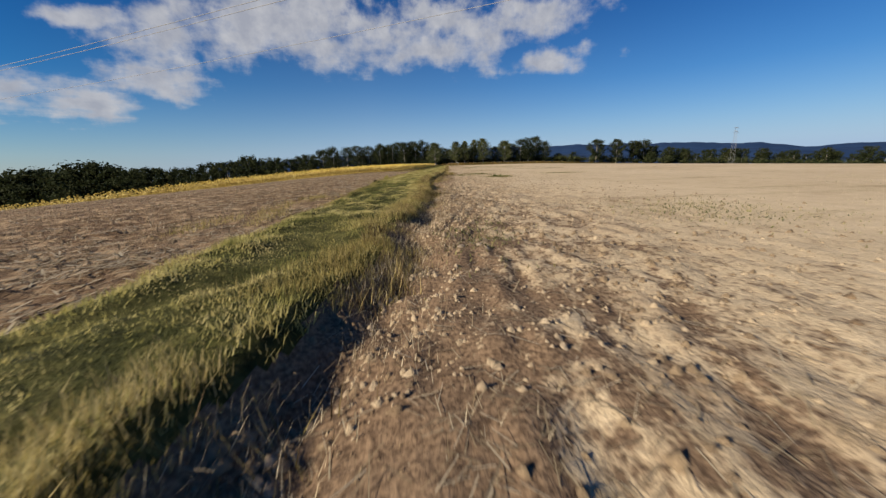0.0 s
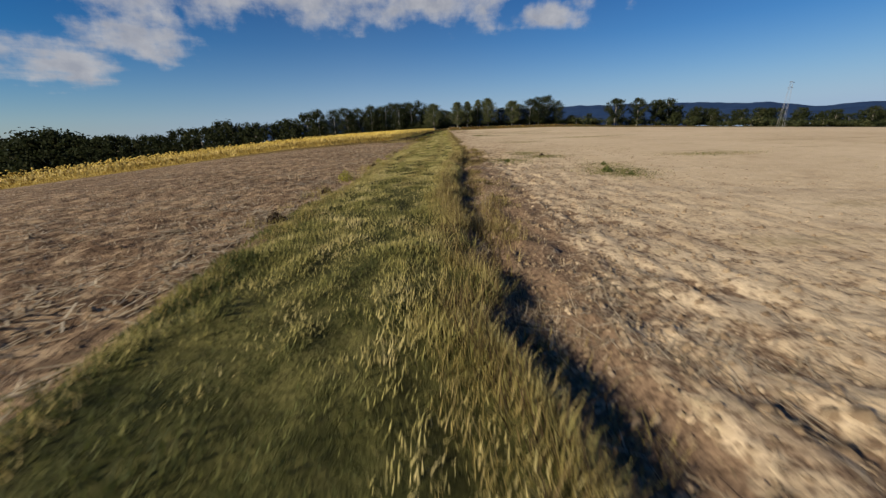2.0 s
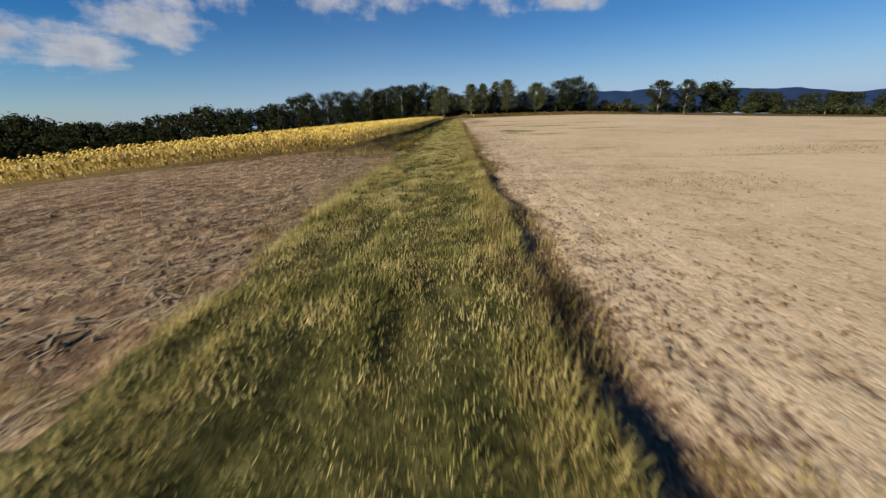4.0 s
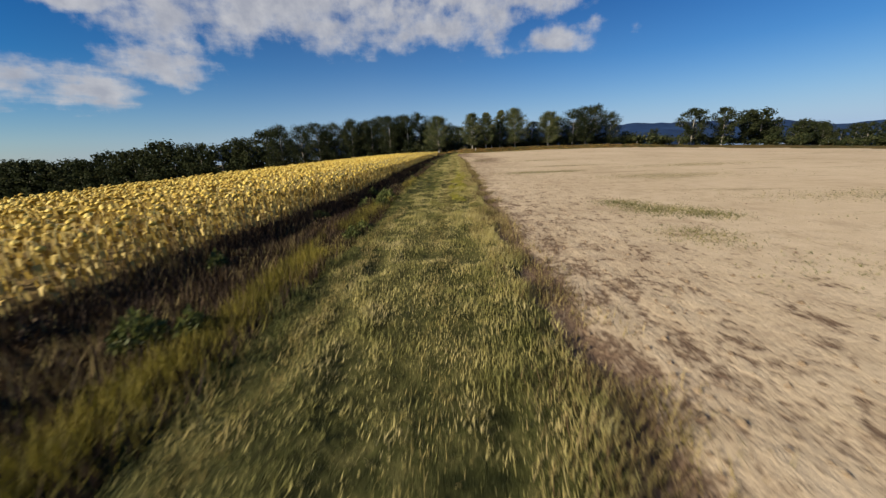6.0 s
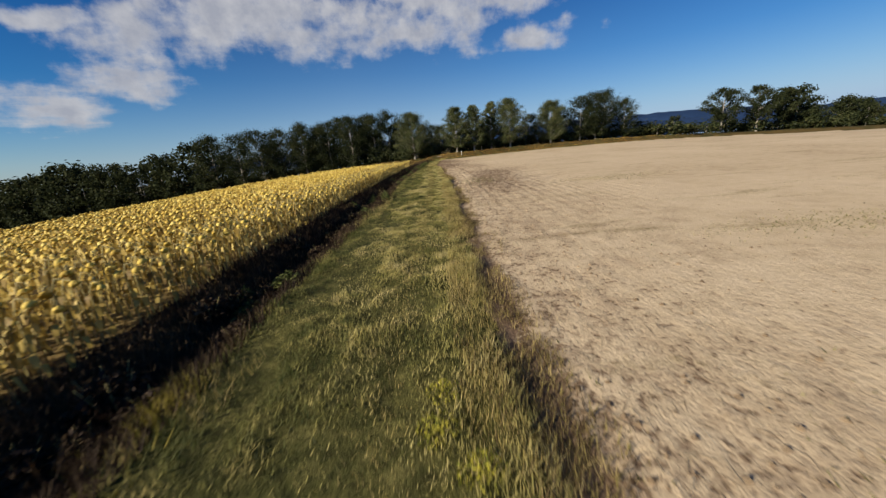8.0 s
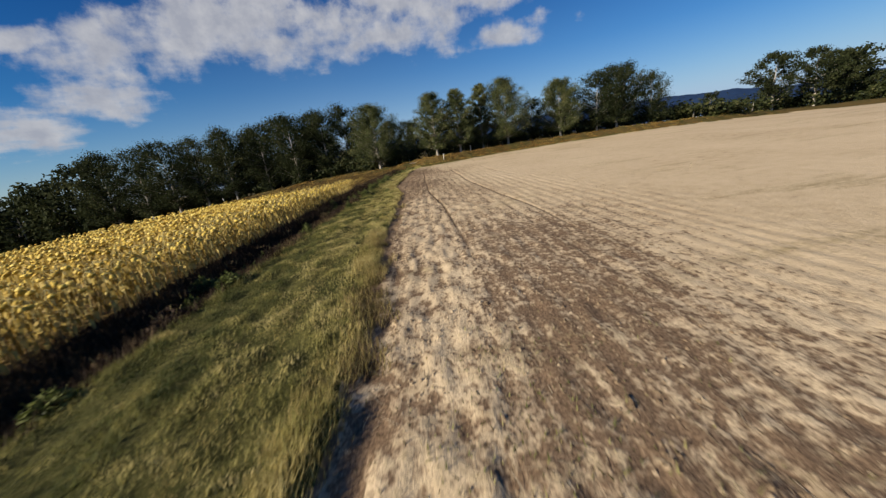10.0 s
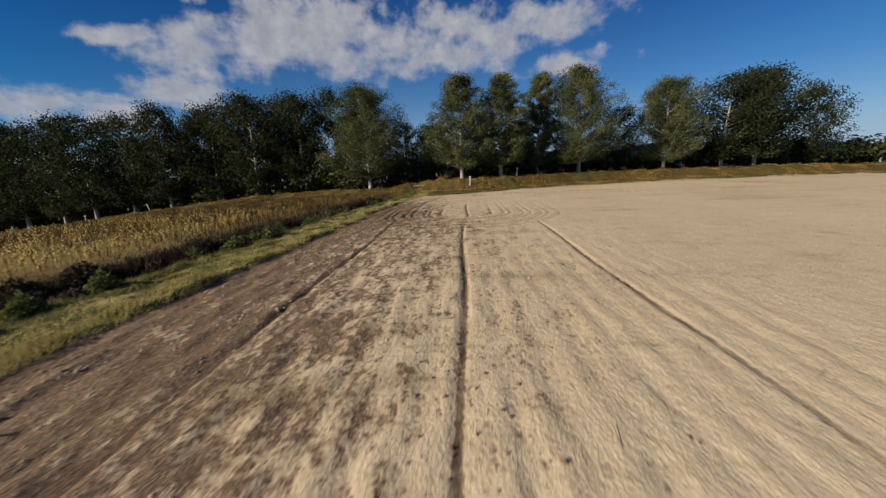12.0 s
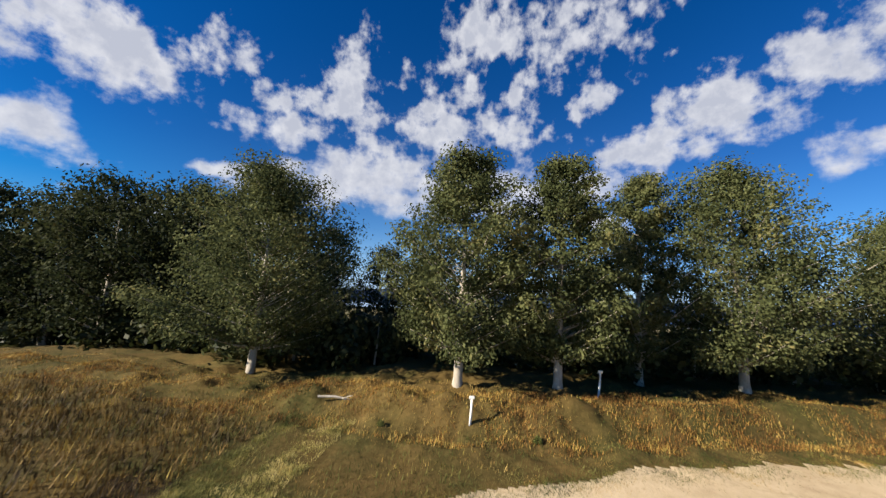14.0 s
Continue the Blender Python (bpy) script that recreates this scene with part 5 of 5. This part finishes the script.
def build_verge_plants():
    r = random.Random(21)
    kinds = []
    for k, (mat, label) in enumerate(((M_GREEN, "bushy fresh green weed growing in the verge"), (M_WEED, "bushy withered brown weed in the verge"), (M_YELLOW, "yellow flowering weed at the edge of the grass"))):
        g = np.random.default_rng(120 + k)
        root = new("weed_bush")
        tagged(root, label, "weed", "bushy weeds")
        n = 520
        a, t = g.uniform(0, 6.28, n), g.uniform(0, 1, n) ** 0.6
        o = np.stack([np.cos(a) * 0.26 * t, np.sin(a) * 0.26 * t, 0.06 + 0.4 * g.uniform(0, 1, n) * (1.1 - 0.7 * t)], -1)
        u = g.normal(size=(n, 3)) + [0, 0, 0.5]
        u /= np.linalg.norm(u, axis=1, keepdims=True)
        q = np.cross(u, g.normal(size=(n, 3)))
        q /= np.linalg.norm(q, axis=1, keepdims=True)
        sz = (0.035 if k < 2 else 0.022) * g.uniform(0.6, 1.4, n)[:, None]
        v = np.stack([o - u * sz, o + q * sz * 0.6, o + u * sz, o - q * sz * 0.6], 1).reshape(-1, 3)
        for j in range(6):
            b = 6.28 * j / 6 + 0.3
            part("stem", mesh_np("stem", *tube([(0, 0, -0.05), (math.cos(b) * 0.1, math.sin(b) * 0.1, 0.2), (math.cos(b) * 0.18, math.sin(b) * 0.18, 0.42)], [0.009, 0.007, 0.003], 4), [M_STALK if k else M_GREEN]), root)
        part("blossoms" if k == 2 else "leaves", mesh_np("leaves", v, np.arange(4 * n).reshape(n, 4), [mat]), root)
        kinds.append(root)
    plant(kinds[0], -2.85, -19.9, 0, 1.7, 1.4)
    plant(kinds[1], -4.6, -82, 0, 1.6)
    plant(kinds[2], -0.42, -87.6, 0, 0.7, 0.6)
    for x, y, k, s in ((-0.25, -86.9, 2, 0.6), (-0.5, -88.2, 2, 0.55), (-5.2, -108, 0, 1.4), (-4.5, -106.5, 0, 1.1), (7.4, -3.9, 0, 0.6), (2.4, -4.3, 0, 0.55), (-3.9, -147.3, 2, 0.9), (-3.95, -141.2, 2, 0.6), (-3.75, -144.5, 2, 0.45), (-3.8, -143.2, 1, 0.5), (-3.9, -138.8, 2, 0.5), (-3.8, -149.5, 1, 0.5), (-3.7, -152.5, 1, 0.6), (-3.85, -136, 1, 0.55), (4.24, -147.3, 0, 0.55), (4.6, -148.1, 0, 0.35), (4.95, -145.4, 0, 0.4), (3.9, -140.8, 1, 0.45), (1.9, -143.0, 0, 0.4)):
        plant_copy(kinds[k], x, y, r.uniform(0, 360), s)
    for k in range(46):
        y = -97 + 14.5 * r.random()
        x = float(edge_right(np.array(y))) - 0.35 - abs(r.gauss(0, 0.28)) - 0.2 * step(-86, -92, y)
        plant_copy(kinds[2], x, y, r.uniform(0, 360), r.uniform(0.55, 0.95), r.uniform(0.35, 0.6))
    for k in range(180):
        y = r.uniform(FRONT + 2, -18)
        u = r.random()
        a, b = float(sun_edge(np.array(y))) + 0.5, float(edge_left(np.array(y))) + 0.15
        x = a + (b - a) * u
        plant_copy(kinds[1 if r.random() > 0.2 + 0.6 * u else 0], x, y, r.uniform(0, 360), r.uniform(0.7, 1.5), r.uniform(0.6, 1.2))
    for k in range(36):
        y = r.uniform(-44, -11)
        x = float(edge_left(np.array(y))) - r.uniform(0.3, 1.7)
        plant_copy(kinds[1 if r.random() < 0.8 else 0], x, y, r.uniform(0, 360), r.uniform(1.0, 1.7), r.uniform(0.8, 1.2))
    root = new("fallen_branch")
    tagged(root, "bare pale branch fallen on the bank", "branch")
    part("limb", smooth(mesh_np("limb", *tube([(-0.8, 0, 0.1), (-0.2, 0.05, 0.16), (0.4, 0, 0.12), (0.9, 0.1, 0.02)], [0.05, 0.045, 0.035, 0.02], 7), [M_BARK])), root)
    part("twig", mesh_np("twig", *tube([(0.1, 0, 0.14), (0.35, -0.2, 0.3), (0.5, -0.3, 0.36)], [0.02, 0.014, 0.006], 5), [M_BARK]), root)
    root.matrix_world = pose(0.4, -3.1, ground_z(0.4, -3.1), 0, 4, 12)


build_verge_plants()


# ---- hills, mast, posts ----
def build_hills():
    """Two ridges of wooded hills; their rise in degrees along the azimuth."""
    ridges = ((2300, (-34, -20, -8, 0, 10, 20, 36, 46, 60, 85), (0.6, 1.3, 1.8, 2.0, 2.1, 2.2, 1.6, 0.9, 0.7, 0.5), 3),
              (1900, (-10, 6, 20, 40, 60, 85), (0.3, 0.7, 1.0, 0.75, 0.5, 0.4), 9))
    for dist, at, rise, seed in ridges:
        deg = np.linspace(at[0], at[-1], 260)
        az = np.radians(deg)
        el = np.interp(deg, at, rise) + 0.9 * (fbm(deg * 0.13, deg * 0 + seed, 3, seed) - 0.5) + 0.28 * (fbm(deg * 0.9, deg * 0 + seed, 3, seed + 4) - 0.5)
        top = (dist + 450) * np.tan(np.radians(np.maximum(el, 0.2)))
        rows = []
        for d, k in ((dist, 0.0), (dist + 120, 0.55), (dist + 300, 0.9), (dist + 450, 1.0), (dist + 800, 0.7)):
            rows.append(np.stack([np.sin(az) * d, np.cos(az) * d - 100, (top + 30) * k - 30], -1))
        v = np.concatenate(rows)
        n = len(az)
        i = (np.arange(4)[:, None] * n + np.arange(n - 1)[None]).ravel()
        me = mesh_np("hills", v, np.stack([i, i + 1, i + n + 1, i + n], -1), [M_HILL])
        tagged(new("hills", smooth(me)), "distant wooded hills on the horizon, tinted blue for haze", "hills", kind="structure")


def build_mast():
    root = new("lattice_mast")
    tagged(root, "slender grey steel lattice power mast in the field", "power mast")
    h, b, t = 13.0, 0.7, 0.25
    def leg_at(k, z):
        s = b + (t - b) * z / h
        return ((-s, -s), (s, -s), (s, s), (-s, s))[k] + (z,)
    for k in range(4):
        part("leg", mesh_np("leg", *tube([leg_at(k, -0.3), leg_at(k, h)], [0.022, 0.018], 4), [M_STEEL]), root)
    for n in range(8):
        z0, z1 = h * n / 8, h * (n + 1) / 8
        for k in range(4):
            part("brace", mesh_np("brace", *tube([leg_at(k, z0), leg_at((k + 1) % 4, z1)], [0.01, 0.01], 4), [M_STEEL]), root)
    for z in (h * 0.86, h * 0.97):
        part("cross_arm", mesh_np("cross_arm", *tube([(-1.9, 0, z), (0, 0, z + 0.25), (1.9, 0, z)], [0.04, 0.09, 0.04], 4), [M_STEEL]), root)
    root.matrix_world = pose(100, -46, ground_z(100, -46), 0, 0, 30)


def build_posts():
    root = new("marker_post")
    tagged(root, "white wooden marker post with a small square head", "post", "marker posts")
    part("shaft", smooth(mesh_np("shaft", *tube([(0, 0, -0.2), (0.01, 0, 0.5), (0.0, 0, 1.0)], [0.055, 0.05, 0.05], 8), [M_PAINT])), root)
    bm = bmesh.new()
    bmesh.ops.create_cube(bm, size=1, matrix=Matrix.LocRotScale((0, 0, 1.05), None, (0.2, 0.1, 0.11)))
    bmesh.ops.bevel(bm, geom=bm.edges[:], offset=0.015, segments=1, affect="EDGES")
    me = bpy.data.meshes.new("head")
    bm.to_mesh(me)
    bm.free()
    me.materials.append(M_PAINT)
    part("head", me, root)
    root.matrix_world = pose(5.25, -3.8, ground_z(5.25, -3.8), 2, 1, 10)
    root.scale = (0.85, 0.85, 0.8)
    for x, y, lean, tall in ((-34.6, 3.4, -11, 1.15), (-42.3, 2.3, 4, 0.6), (58.2, 15.5, 6, 0.9), (10.3, 0.2, 2, 1.0)):
        copy_thing(root, pose(x, y, ground_z(x, y), 3, lean, 25)).scale = (1, 1, tall)


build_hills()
build_mast()
build_posts()


def build_cables():
    """Overhead lines that cross high over the beginning of the strip."""
    for k, dy in enumerate((0.0, -4.2, -4.65)):
        path = []
        for x in np.linspace(-75, 60, 28):
            sag = 0.00045 * ((x + 8) ** 2 - 400)
            path.append((float(x), -152.5 - 0.34 * (float(x) + 13.3) + dy, 7.15 + 0.02 * float(x + 13.3) + sag))
        root = new("power_cable", smooth(mesh_np("power_cable", *tube(path, [0.011] * len(path), 6), [M_STEEL])))
        tagged(root, "thin grey overhead power cable above the field", "cable", "overhead cables")


def build_stones():
    r = random.Random(3)
    for x, y, size in ((0.92, -169.9, 0.06), (1.16, -169.85, 0.05), (1.6, -169.4, 0.03), (1.3, -166.0, 0.035), (2.0, -171.0, 0.045), (4.4, -27.2, 0.04)):
        bm = bmesh.new()
        bmesh.ops.create_icosphere(bm, subdivisions=2, radius=size)
        for v in bm.verts:
            v.co *= r.uniform(0.72, 1.15)
            v.co.z *= 0.62
        me = bpy.data.meshes.new("stone")
        bm.to_mesh(me)
        bm.free()
        me.materials.append(M_STONE)
        root = new("stone", smooth(me))
        tagged(root, "small pale rounded stone lying on the tilled soil", "stone", "stones on the field")
        root.matrix_world = pose(x, y, float(height(np.array(x), np.array(y))) + size * 0.2, 0, 0, r.uniform(0, 360))


build_cables()
build_stones()
